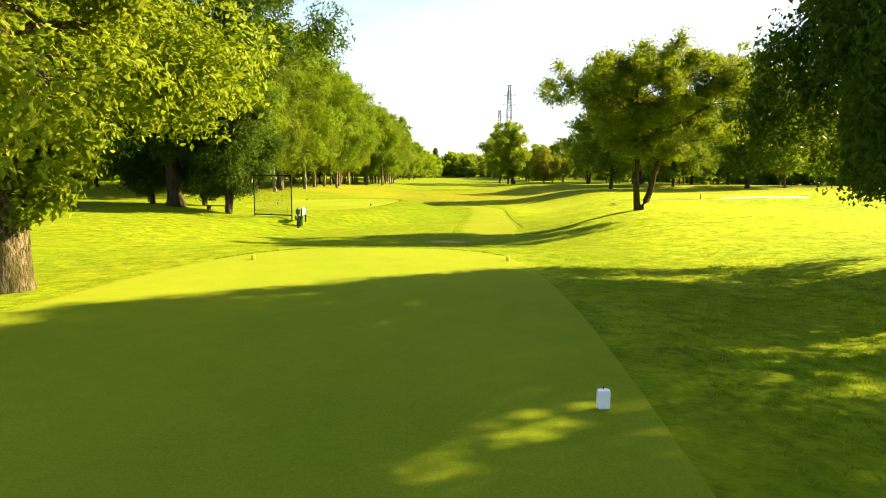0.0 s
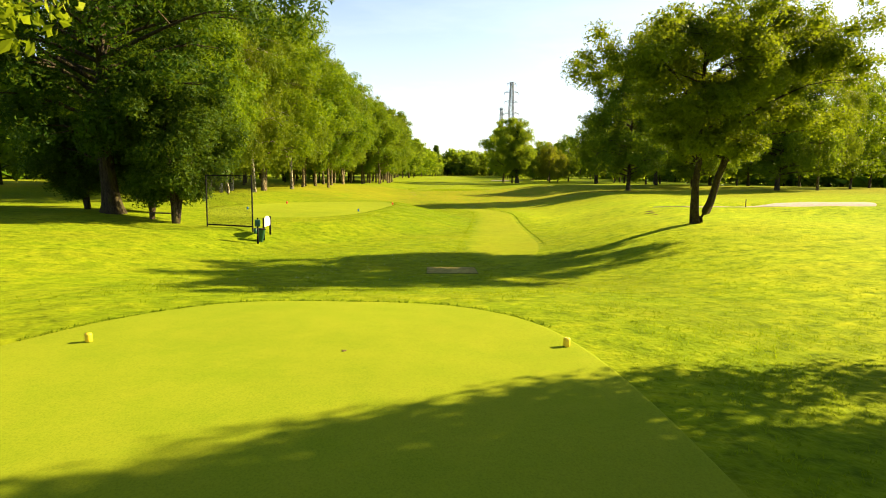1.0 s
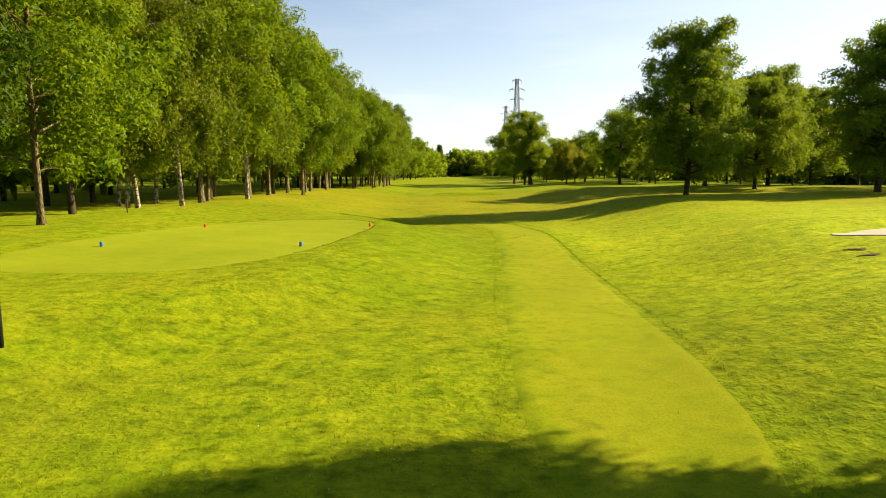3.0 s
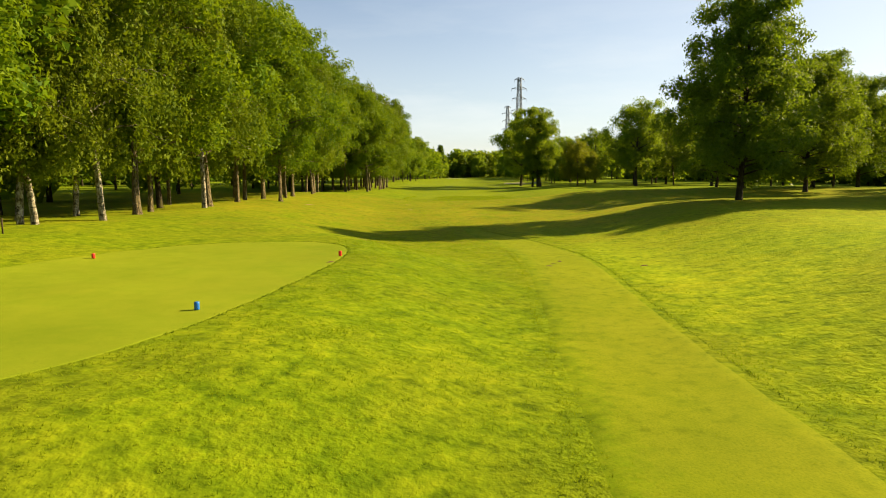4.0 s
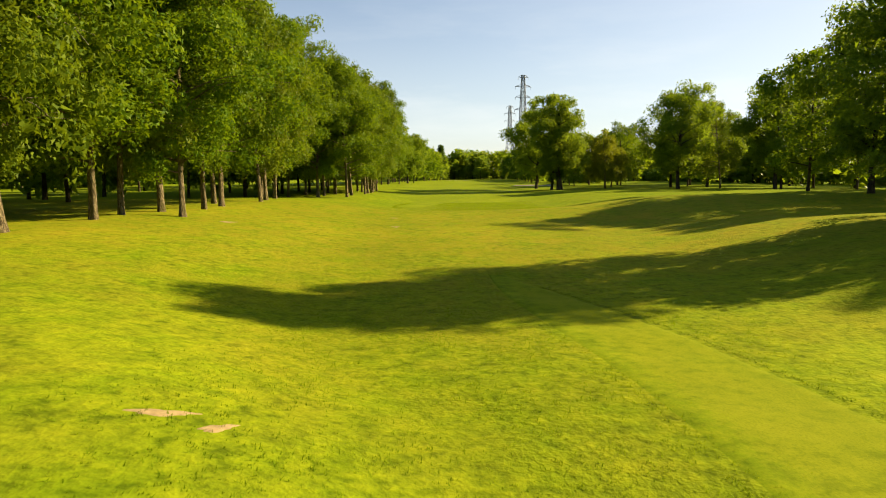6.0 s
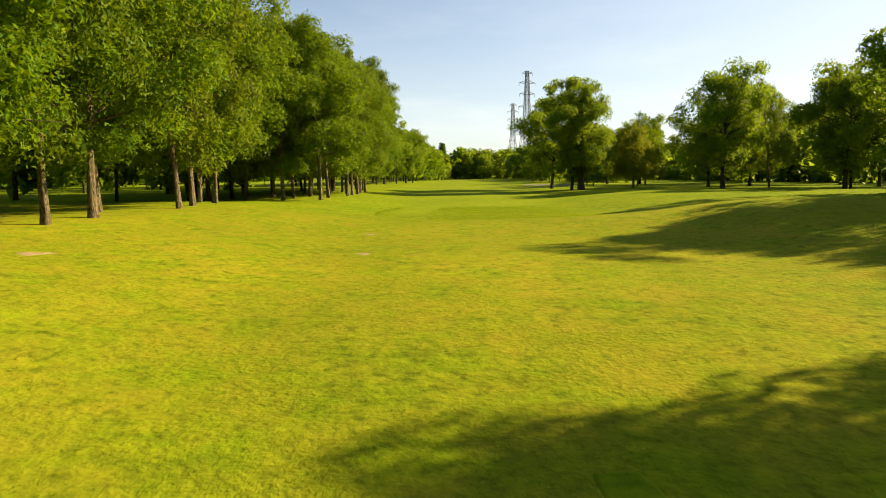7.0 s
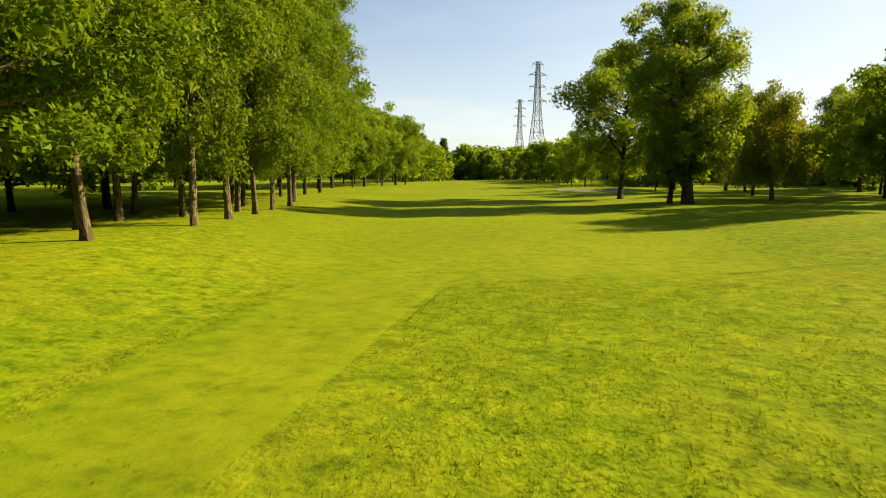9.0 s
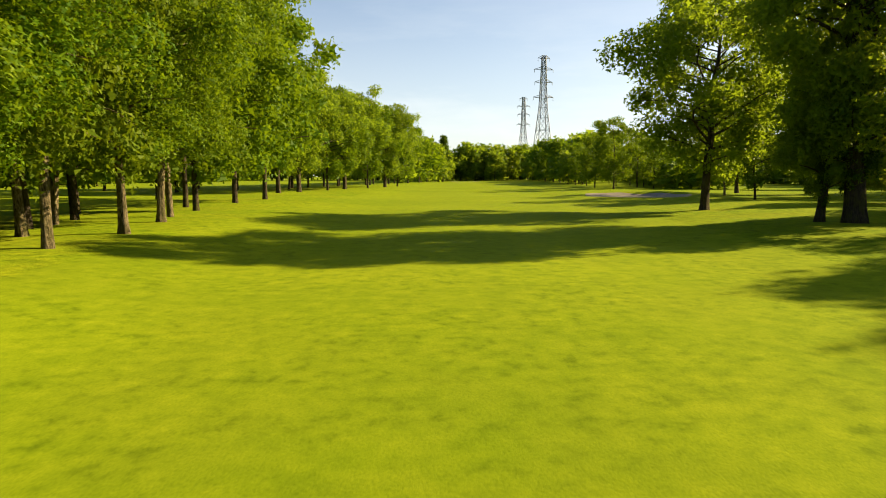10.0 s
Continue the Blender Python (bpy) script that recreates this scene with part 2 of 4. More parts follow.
BLACK_STEEL = plain("black_steel", (0.012, 0.012, 0.013), 0.8)
GREEN_PLASTIC = plain("green_plastic", (0.009, 0.075, 0.04), 0.5)
WHITE_PAINT = plain("white_paint", (0.78, 0.79, 0.80), 0.45, 0, 0.06)
YELLOW_PAINT = plain("yellow_paint", (0.75, 0.52, 0.02), 0.45, 0, 0.1)
BLUE_PAINT = plain("blue_paint", (0.012, 0.14, 0.55), 0.4, 0, 0.12)
RED_PAINT = plain("red_paint", (0.70, 0.03, 0.02), 0.4, 0, 0.12)
OLD_WOOD = plain("old_wood", (0.07, 0.05, 0.035), 0.8, 0, 0.4, 6)
MAT_TURF = plain("worn_mat", (0.205, 0.18, 0.045), 0.95, 0, 0.4, 5)
RUBBER = plain("rubber_edge", (0.085, 0.09, 0.026), 0.9)
SAND = plain("bunker_sand", (0.37, 0.33, 0.28), 0.95, 0, 0.15, 3)
# bunker sand with the shade over the long bunker put into its colour
SHADED_SAND = plain("shaded_sand", (0.19, 0.165, 0.14), 0.95, 0, 0.15, 3)
DAMP_SOIL = plain("damp_soil", (0.12, 0.085, 0.04), 0.95, 0, 0.35, 9)
SOIL = plain("bare_soil", (0.27, 0.20, 0.10), 0.95, 0, 0.3, 5)
GALVANISED = plain("galvanised_steel", (0.16, 0.17, 0.19), 0.6, 0.3, 0.1, 1)
PETAL = plain("white_petal", (0.5, 0.5, 0.36), 0.7)


# ---- the lie of the land ----
def smooth(a, b, v):
    t = np.clip((v - a) / (b - a), 0, 1)
    return t * t * (3 - 2 * t)


def bell(x, y, cx, cy, rx, ry):
    return np.exp(-0.5 * (((x - cx) / rx) ** 2 + ((y - cy) / ry) ** 2))


BUNKERS = [(26.9, 59.2, 10.4, 6.2, 0.30), (27.0, 262.0, 7.0, 12.0, 0.5), (6.0, 470.0, 14.0, 9.0, 0.3)]


# depth of the trough along the fairway, and where its left and right sides start and end, by rows of y
TROUGH = [(25, 0.0), (30, 0.58), (34, 0.84), (38, 0.92), (45, 0.95), (60, 1.15), (77, 1.38), (89, 1.66), (100, 1.58), (112, 1.22), (125, 0.97), (150, 0.95), (170, 1.1), (184, 0.85), (215, 0.5), (300, 0.4), (420, 0.2)]
SIDE = [(20, -18.0, -9.0, 3.0, 11.0), (37, -17.0, -8.5, 3.0, 12.0), (46, -12.0, -6.0, 3.2, 12.0), (54, -5.2, 3.2, 7.0, 18.0), (74, -5.0, 3.4, 10.5, 24.0), (81, -7.5, 1.0, 10.5, 25.0), (92, -17.0, -4.5, 10.5, 25.0), (160, -15.5, -4.0, 10.5, 25.0), (205, -16.0, -5.0, 10.5, 34.0), (400, -18.0, -6.0, 10.5, 34.0)]


def eased(v, rows, column):
    """A table read along y and smoothed."""
    rows = np.array(rows)
    return sum(np.interp(v + d, rows[:, 0], rows[:, column]) for d in (-4.0, -2.0, 0.0, 2.0, 4.0)) / 5


def land(x, y):
    x, y = np.asarray(x, float), np.asarray(y, float)
    z = 0.22 * smooth(29, 23.2, y) * smooth(-14, -8, x) * smooth(8, 3.2, x)
    z = z - eased(y, TROUGH, 1) * smooth(eased(y, SIDE, 1), eased(y, SIDE, 2), x) * smooth(eased(y, SIDE, 4), eased(y, SIDE, 3), x)
    z = z - 0.14 * bell(x, y, -10, 64, 9, 13)
    z = z + 0.5 * smooth(-14, -22, x) * smooth(25, 50, y) * smooth(165, 140, y)
    # the bank on the right, the mounds along it and a hump under the forked tree
    z = z + 0.75 * smooth(5.5, 20, x) * smooth(-40, 12, y) * smooth(104, 62, y) + 0.32 * bell(x, y, 29, 51.5, 5.5, 3) + 0.30 * bell(x, y, 14.2, 42, 4, 5)
    z = z + 0.9 * smooth(30, 60, x) * smooth(20, 80, y) * smooth(190, 140, y)
    z = z + 0.70 * bell(x, y, 33, 109, 9, 6.5) + 0.55 * bell(x, y, 27, 96, 8, 4) + 0.8 * bell(x, y, 31, 136, 13, 7) + 0.5 * bell(x, y, 44, 165, 16, 12)
    z = z - 0.4 * bell(x, y, 22, 122, 9, 5) + 0.3 * bell(x, y, 14, 138, 14, 4)
    for cx, cy, rx, ry, deep in BUNKERS:
        q = ((x - cx) / rx) ** 2 + ((y - cy) / ry) ** 2
        z = z + 0.45 * deep * np.exp(-2.2 * (np.sqrt(q) - 1.25) ** 2 * 4) - deep * smooth(1.05, 0.55, q)
    z = z + 0.07 * np.sin(x * 0.21 + 1.3) * np.sin(y * 0.17 + 0.4) * smooth(24, 40, y)
    return z + 0.02 * np.sin(x * 1.3 + y * 0.7) * np.sin(y * 1.1 - x * 0.4) * smooth(28, 34, y) * smooth(140, 120, y) * (1 - bell(x, y, 0.38, 34.3, 1.3, 1.3))


def mesh_of(name, verts, faces, mat, smoothed=True):
    me = bpy.data.meshes.new(name)
    verts, faces = np.asarray(verts, np.float32), np.asarray(faces, np.int32)
    k = faces.shape[1]
    me.vertices.add(len(verts))
    me.vertices.foreach_set("co", verts.ravel())
    me.loops.add(faces.size)
    me.loops.foreach_set("vertex_index", faces.ravel())
    me.polygons.add(len(faces))
    me.polygons.foreach_set("loop_start", np.arange(0, faces.size, k, dtype=np.int32))
    me.polygons.foreach_set("use_smooth", np.full(len(faces), smoothed))
    me.update(calc_edges=True)
    me.materials.append(mat)
    return me


def grid_faces(nx, ny):
    a = (np.arange(ny - 1)[:, None] * nx + np.arange(nx - 1)[None, :]).ravel()
    return np.stack([a, a + 1, a + nx + 1, a + nx], 1)


def spaced(lo, fine_lo, fine_hi, hi, step):
    core = np.arange(fine_lo, fine_hi + step / 2, step)
    k = np.linspace(0, 1, 26)[1:] ** 2.6
    return np.concatenate([(fine_lo - (fine_lo - lo) * k)[::-1], core, core[-1] + (hi - core[-1]) * k])


gx, gy = spaced(-2500, -26, 46, 2500, 0.7), spaced(-1200, -14, 275, 4000, 0.7)
GX, GY = np.meshgrid(gx, gy)
ground = new("ground", mesh_of("ground", np.stack([GX, GY, land(GX, GY)], -1).reshape(-1, 3), grid_faces(len(gx), len(gy)), ROUGH))
tagged(ground, "rough green golf course grass rolling gently under trees", "ground", kind="structure")


def lawn(name, outline, mat, label, lift=0.03, rings=26, skirt=0.06):
    """A mown area inside a closed outline, following the land, with a rim that goes into it."""
    o = np.array(outline)
    c = o.mean(0)
    s = np.concatenate([np.linspace(0.0005, 0.99, rings - 1), [0.996, 1.0]])
    pts = c + s[:, None, None] * (o - c)[None]
    z = land(pts[..., 0], pts[..., 1]) + lift
    z[-1] -= skirt
    z[-2] -= 0.006
    n = len(o)
    ring = np.arange(n)
    faces = [np.stack([k * n + ring, k * n + (ring + 1) % n, (k + 1) * n + (ring + 1) % n, (k + 1) * n + ring], 1) for k in range(rings)]
    ob = new(name, mesh_of(name, np.concatenate([pts, z[..., None]], -1).reshape(-1, 3), np.concatenate(faces), mat))
    return tagged(ob, label, "grass", kind="structure")


def oval(cx, cy, rx, ry, power, turn=0.0, lean=0.0, n=120, wob=0.0, seed=0):
    """A rounded rectangle (power above 2) or an ellipse, with an uneven edge."""
    a = np.linspace(0, 2 * np.pi, n, endpoint=False)
    ca, sa = np.cos(a), np.sin(a)
    r = 1 + wob * (np.sin(3 * a + seed) + 0.6 * np.sin(7 * a + 2 * seed))
    x, y = rx * np.sign(ca) * np.abs(ca) ** (2 / power) * r, ry * np.sign(sa) * np.abs(sa) ** (2 / power) * r
    x = x + lean * y
    c, s = math.cos(radians(turn)), math.sin(radians(turn))
    return np.stack([cx + c * x - s * y, cy + s * x + c * y], 1)


def band(line, n=60, reach=9):
    """The outline of a strip from rows of (y, x left, x right), rounded off at its ends."""
    line = np.array(line)
    y = np.linspace(line[0, 0], line[-1, 0], n)
    left, right = np.interp(y, line[:, 0], line[:, 1]), np.interp(y, line[:, 0], line[:, 2])
    k = np.ones(reach) / reach
    left, right = (np.convolve(np.pad(v, reach // 2, mode="edge"), k, "valid") for v in (left, right))
    return np.concatenate([np.stack([right, y], 1), np.stack([left, y], 1)[::-1]])


def strip(name, line, mat, label, lift=0.022, across=9, n=60, fade=0.0, reach=9, soft=1.2):
    """A mown strip whose left border and ends thin out into the rough over some metres."""
    o = band(line, n, reach)
    n = len(o) // 2
    r, l = o[:n], o[n:][::-1]
    k = np.linspace(0, 1, across)
    pts = l[:, None] + k[None, :, None] * (r - l)[:, None]
    z = land(pts[..., 0], pts[..., 1]) + lift
    z -= (lift + 0.02) * (1 - smooth(0, 0.12, np.minimum(k, 1 - k)))[None, :]
    if fade:        # the near end sinks away into the rough
        z -= (lift + 0.03) * (1 - smooth(0, fade, pts[..., 1] - line[0][0]))
    me = mesh_of(name, np.concatenate([pts, z[..., None]], -1).reshape(-1, 3), grid_faces(across, n), mat)
    wide = (r - l)[:, 0][:, None] * k[None, :]
    along = np.minimum(pts[..., 1] - line[0][0], line[-1][0] - pts[..., 1]) / 6.0
    cover = np.clip(np.minimum(wide / soft, along), 0, 1)
    me.attributes.new("cover", "FLOAT", "POINT").data.foreach_set("value", cover.astype(np.float32).ravel())
    return tagged(new(name, me), label, "grass", kind="structure")


TEE_1 = oval(-3.7, 5.0, 5.9, 18.6, 3.2, 0, 0.08, 160, 0.006, 1)
TEE_2 = oval(-11.1, 64.4, 5.8, 12.2, 3.1, 0, 0.15, 160, 0.008, 2)
PATH_STRIP = [(36, 2.0, 3.4), (40, 1.0, 5.2), (44, 1.1, 5.75), (52, 1.8, 6.4), (60, 2.5, 6.75), (66, 3.0, 7.2), (73, 3.6, 7.75), (77, 3.9, 8.0), (82, 3.8, 7.9), (87, 3.4, 7.3), (92, 2.5, 6.1), (97, 1.6, 4.0), (101, 1.5, 2.0)]
FAIRWAY = [(143, -5.3, -4.6), (147, -6.4, -3.7), (151, -7.0, -2.75), (156, -6.7, -1.9), (161, -6.0, -1.1), (166.4, -5.8, 0.0), (167.2, -6.4, 0.8), (168.2, -7.4, 14.0), (175, -11.5, 16), (182, -13.5, 17), (200, -14, 17), (240, -15, 18), (300, -14, 15), (400, -10, 26), (470, -5, 28)]
lawn("tee_ground", TEE_1, TEE, "closely mown yellow-green raised tee ground", 0.02, 26, 0.035)
lawn("tee_ground", TEE_2, TEE, "closely mown pale green forward tee ground", 0.016, 26, 0.03)
strip("mown_path", PATH_STRIP, MOWN, "mown grass walking strip through the rough", 0.025, 41, 110, 2.0, 9, 1.5)
strip("fairway", FAIRWAY, SMOOTH, "smooth mown fairway grass between the tree rows", 0.03, 48, 420, 15.0, 3, 2.2)


def sand_pit(cx, cy, rx, ry, seed, label, sand=SAND, turn=0):
    o = oval(cx, cy, rx * 0.93, ry * 0.93, 2.2, turn, 0, 90, 0.05, seed)
    return tagged(lawn("bunker", o, sand, label, 0.035, 14, 0.12), label, "bunker", kind="structure")


sand_pit(26.9, 59.2, 11.4, 5.3, 1, "shallow bunker of pale sand cut into the bank", SAND, 22)
sand_pit(27.0, 262.0, 7.0, 12.0, 2, "long bunker beside the fairway, its sand coloured grey for the shade", SHADED_SAND)
sand_pit(6.0, 470.0, 14.0, 9.0, 4, "pale sand bunker in front of the far green")


# ---- parts ----
def part(name, me, parent, label="", at=None):
    ob = new(name, me)
    ob.parent = parent
    if at is not None:
        ob.matrix_basis = at
    return tagged(ob, label)


def thing(name, label, category, at, group=""):
    ob = new(name)
    ob.empty_display_size = 0.2
    ob.matrix_basis = at
    return tagged(ob, label, category, group)


def bm_mesh(name, bm, mat, bevel=0.0):
    if bevel:
        bmesh.ops.bevel(bm, geom=bm.edges[:], offset=bevel, segments=2, affect="EDGES", profile=0.6)
    me = bpy.data.meshes.new(name)
    bm.to_mesh(me)
    bm.free()
    me.materials.append(mat)
    return me


def box(name, sx, sy, sz, mat, bevel=0.01, centre=(0, 0, 0)):
    bm = bmesh.new()
    bmesh.ops.create_cube(bm, size=1, matrix=Matrix.Translation(centre) @ Matrix.Diagonal((sx, sy, sz, 1)))
    return bm_mesh(name, bm, mat, bevel)


def lathe(name, profile, mat, sides=20, smoothed=True):
    """A turned shape from rows of (radius, height)."""
    bm = bmesh.new()
    rings = [[bm.verts.new((r * math.cos(2 * math.pi * k / sides), r * math.sin(2 * math.pi * k / sides), z)) for k in range(sides)] for r, z in profile]
    for a, b in zip(rings, rings[1:]):
        for k in range(sides):
            bm.faces.new((a[k], a[(k + 1) % sides], b[(k + 1) % sides], b[k]))
    bm.faces.new(rings[0][::-1])
    bm.faces.new(rings[-1])
    for f in bm.faces:
        f.smooth = smoothed and len(f.verts) == 4
    return bm_mesh(name, bm, mat)


# ---- trees ----
def tubes(lines, sides, ridge=0.0):
    """Tapered tubes round polylines of rows (x, y, z, radius)."""
    verts, faces, base = [], [], 0
    a = np.linspace(0, 2 * np.pi, sides, endpoint=False)
    for line in lines:
        p, r = line[:, :3], line[:, 3]
        d = np.gradient(p, axis=0)
        d /= np.linalg.norm(d, axis=1, keepdims=True) + 1e-9
        ref = np.where(np.abs(d[:, 2:3]) > 0.9, [[1.0, 0, 0]], [[0, 0, 1.0]])
        u = np.cross(d, ref)
        u /= np.linalg.norm(u, axis=1, keepdims=True) + 1e-9
        v = np.cross(d, u)
        uneven = 1 + ridge * (np.sin(3 * a + line[0, 0])[None] + 0.8 * np.sin(5 * a[None] + 1.1 * p[:, 2:3]) + 0.6 * np.sin(9 * a + 2)[None])
        ring = p[:, None] + (r[:, None] * uneven)[..., None] * (np.cos(a)[None, :, None] * u[:, None] + np.sin(a)[None, :, None] * v[:, None])
        verts.append(ring.reshape(-1, 3))
        k = np.arange(len(p) - 1)[:, None] * sides
        j = np.arange(sides)[None]
        faces.append(np.stack([base + k + j, base + k + (j + 1) % sides, base + k + sides + (j + 1) % sides, base + k + sides + j], -1).reshape(-1, 4))
        base += len(p) * sides
    return np.concatenate(verts), np.concatenate(faces)


def leaves(rng, centres, radii, count, size, flat, hang=0.0, broad=False, inner=0.12):
    """Small leaves in tufts over the outside of rounded clumps, with larger shaded ones inside; broad leaves have four corners."""
    w = radii.prod(1) ** 0.66
    per = 5
    sprays = max(1, int(count * (1 - inner)) // per)
    deep = int(count * inner)
    pick = np.concatenate([rng.choice(len(centres), sprays, p=w / w.sum()), rng.choice(len(centres), deep, p=w / w.sum())])
    d = rng.normal(size=(sprays + deep, 3)) + [0, 0, 0.25]
    d /= np.linalg.norm(d, axis=1, keepdims=True)
    r = np.concatenate([rng.uniform(0.72, 1.06, sprays), rng.uniform(0.1, 0.66, deep)])
    heart = centres[pick] + d * radii[pick] * r[:, None]
    face = d * 0.9 + rng.normal(size=d.shape) * 0.38 + [0, 0, flat]
    face /= np.linalg.norm(face, axis=1, keepdims=True)
    many = np.concatenate([np.full(sprays, per), np.ones(deep, int)])
    n0, heart = np.repeat(face, many, 0), np.repeat(heart, many, 0)
    count = len(heart)
    big = np.repeat(np.concatenate([np.ones(sprays), np.full(deep, 1.7)]), many)[:, None]
    off = np.clip(rng.normal(size=(count, 3)), -1.6, 1.6) * size * (0.85 + 0.3 * hang)
    off -= n0 * (off * n0).sum(1, keepdims=True) * 0.7
    off[:, 2] *= 1 + 0.9 * hang
    c = heart + off
    n = n0 + rng.normal(size=(count, 3)) * 0.38
    n /= np.linalg.norm(n, axis=1, keepdims=True)
    a = np.cross(n, rng.normal(size=(count, 3)))
    a[:, 2] -= hang
    a /= np.linalg.norm(a, axis=1, keepdims=True)
    b = np.cross(n, a)
    b /= np.linalg.norm(b, axis=1, keepdims=True) + 1e-9
    s = size * big * rng.uniform(0.6, 1.35, (count, 1))
    skew = rng.uniform(-0.25, 0.25, (count, 1))
    if broad:
        v = np.stack([c - 0.62 * s * a, c + 0.33 * s * b + skew * 0.4 * s * a - 0.1 * s * n, c + 0.62 * s * a, c - 0.33 * s * b - skew * 0.4 * s * a - 0.1 * s * n], 1)
        return v.reshape(-1, 3), np.arange(count * 4).reshape(-1, 4)
    v = np.stack([c - 0.65 * s * a, c + 0.34 * s * b + (0.25 + skew) * s * a, c - 0.30 * s * b + (0.45 - skew) * s * a], 1)
    return v.reshape(-1, 3), np.arange(count * 3).reshape(-1, 3)


PROFILES = {
    "round": lambda u: np.sin(np.pi * np.clip(u, 0.02, 0.98) ** 0.75) ** 0.55,
    "spade": lambda u: np.minimum(1, 0.72 + u * 1.6) * np.sqrt(np.clip(1 - u ** 1.7, 0.02, 1)),
    "egg": lambda u: np.sin(np.pi * np.clip(0.10 + 0.86 * u, 0, 1) ** 0.8) ** 0.7,
    "column": lambda u: np.minimum(1, 0.5 + u * 4) * np.sqrt(np.clip(1 - u ** 3, 0.02, 1)),
    "dome": lambda u: np.sqrt(np.clip(1 - (u * 0.96) ** 2, 0.02, 1)) * (0.86 + 0.14 * u),
}


def tree(name, label, seed, height, radius, clear, girth, limbs, twigs, count, leaf, leaf_mat, bark_mat, profile="round",
         rise=0.45, clump=1.1, droop=0.0, stems=1, lean=0.0, spread=0.0, ivy=False, flat=0.3, sides=8, flare=0.3, fork=0.0, tip=(0, 0), broad=False, tall=(0.65, 1.0), inner=0.12):
    """A tapered trunk with limbs and twigs, and leaf sprays in clumps about their ends."""
    rng = np.random.default_rng(seed)
    trunk_lines, limb_lines, twig_lines, centres, radii = [], [], [], [], []
    prof = PROFILES[profile]
    for s in range(stems):
        az = 2 * np.pi * s / stems + rng.uniform(0, 1) if stems > 1 else rng.uniform(0, 6.28)
        h = height * 0.93
        k = np.linspace(0, 1, 14) ** 1.3
        out = spread * np.clip((k - fork) / (1 - fork), 0, 1) ** (0.48 if fork else 0.8) if stems > 1 else lean * k
        if fork:
            az, out = 0.3 + np.pi * s, out * (1.0, 0.35)[s]
        wob = np.cumsum(rng.normal(size=(14, 2)), 0) * height * 0.009
        wob *= k[:, None]
        r = girth * (1 - k) ** 0.85 / (1 if stems == 1 else 1.35) + 0.03
        r += girth * flare * np.exp(-k * h / (1.1 * girth + 0.25)) * (1 if stems == 1 else 0.6)
        p = np.stack([np.cos(az) * out + tip[0] * k + wob[:, 0], np.sin(az) * out + tip[1] * k + wob[:, 1], k * h - 0.15, r], 1)
        trunk_lines.append(p)
        for i in range(limbs // stems):
            u = (i + rng.uniform(0.1, 0.9)) / (limbs // stems)
            z0 = clear * 0.9 + (h * 0.95 - clear * 0.9) * u ** 0.92
            a = i * 2.4 + rng.uniform(-0.5, 0.5) + s * 1.7
            start = np.array([np.interp(z0, p[:, 2], p[:, j]) for j in range(3)])
            r0 = np.interp(z0, p[:, 2], p[:, 3])
            uu = np.clip((z0 - clear) / (height - clear), 0, 1)
            reach = max(0.5, radius * float(prof(uu)) * (rng.uniform(0.8, 1.08) if i % 3 else rng.uniform(0.45, 0.75)))
            up = rise * reach * rng.uniform(0.6, 1.3)
            t = np.linspace(0, 1, 6)
            bend = rng.normal(size=2) * 0.10 * reach
            side = np.array([np.cos(a), np.sin(a)])
            lz = start[2] + up * np.sin(t * np.pi * 0.5) - droop * reach * t ** 2.2
            lx = start[0] + side[0] * reach * t + bend[0] * np.sin(t * 3)
            ly = start[1] + side[1] * reach * t + bend[1] * np.sin(t * 3)
            lr = max(0.025, min(r0 * 0.55, 0.03 + reach * 0.022)) * (1 - 0.85 * t)
            line = np.stack([lx, ly, lz, lr], 1)
            limb_lines.append(line)
            for j in range(twigs):
                tt = rng.uniform(0.3, 1.0)
                q = np.array([np.interp(tt, t, line[:, m]) for m in range(4)])
                aa = a + rng.choice([-1, 1]) * rng.uniform(0.4, 1.3)
                ln = reach * rng.uniform(0.18, 0.36)
                e = q[:3] + [np.cos(aa) * ln, np.sin(aa) * ln, ln * rng.uniform(-0.1, 0.7) - droop * ln]
                if sides >= 8:
                    twig_lines.append(np.array([[*q[:3], q[3] * 0.7], [*e, 0.008]]))
                cr = clump * rng.uniform(0.5, 1.2) * (0.7 + 0.3 * reach / radius)
                high = rng.uniform(*tall)
                if droop > 0.3:
                    high = rng.uniform(1.2, 2.3)
                    e = e - [0, 0, cr * high * 0.6]
                    cr *= 0.62
                if e[2] - cr * high < clear * 0.55:
                    e[2] = clear * 0.55 + cr * high
                centres.append(e)
                radii.append([cr, cr, cr * high])
        if stems == 1:
            centres.append([p[-1, 0], p[-1, 1], h - clump * 0.2])
            radii.append([clump * 0.7, clump * 0.7, clump * 0.8])
    top = thing(name, label, "tree", Matrix.Identity(4))
    part("trunk", mesh_of("trunk", *(tubes(trunk_lines, 18, 0.10) if sides >= 8 else tubes(trunk_lines, 6)), bark_mat), top)
    v, f = tubes(limb_lines, 5 if sides >= 8 else 3)
    if sides >= 8:
        v2, f2 = tubes(twig_lines, 3)
        faces = np.concatenate([np.stack([f[:, 0], f[:, 1], f[:, 2], f[:, 3]], 1), f2 + len(v)])
        v, f = np.concatenate([v, v2]), faces
    part("branchwork", mesh_of("branchwork", v, f, bark_mat), top)
    v, f = leaves(rng, np.array(centres), np.array(radii), count, leaf, flat, 0.9 if droop > 0.3 else 0.15, broad, inner)
    part("crown", mesh_of("crown", v, f, leaf_mat, False), top)
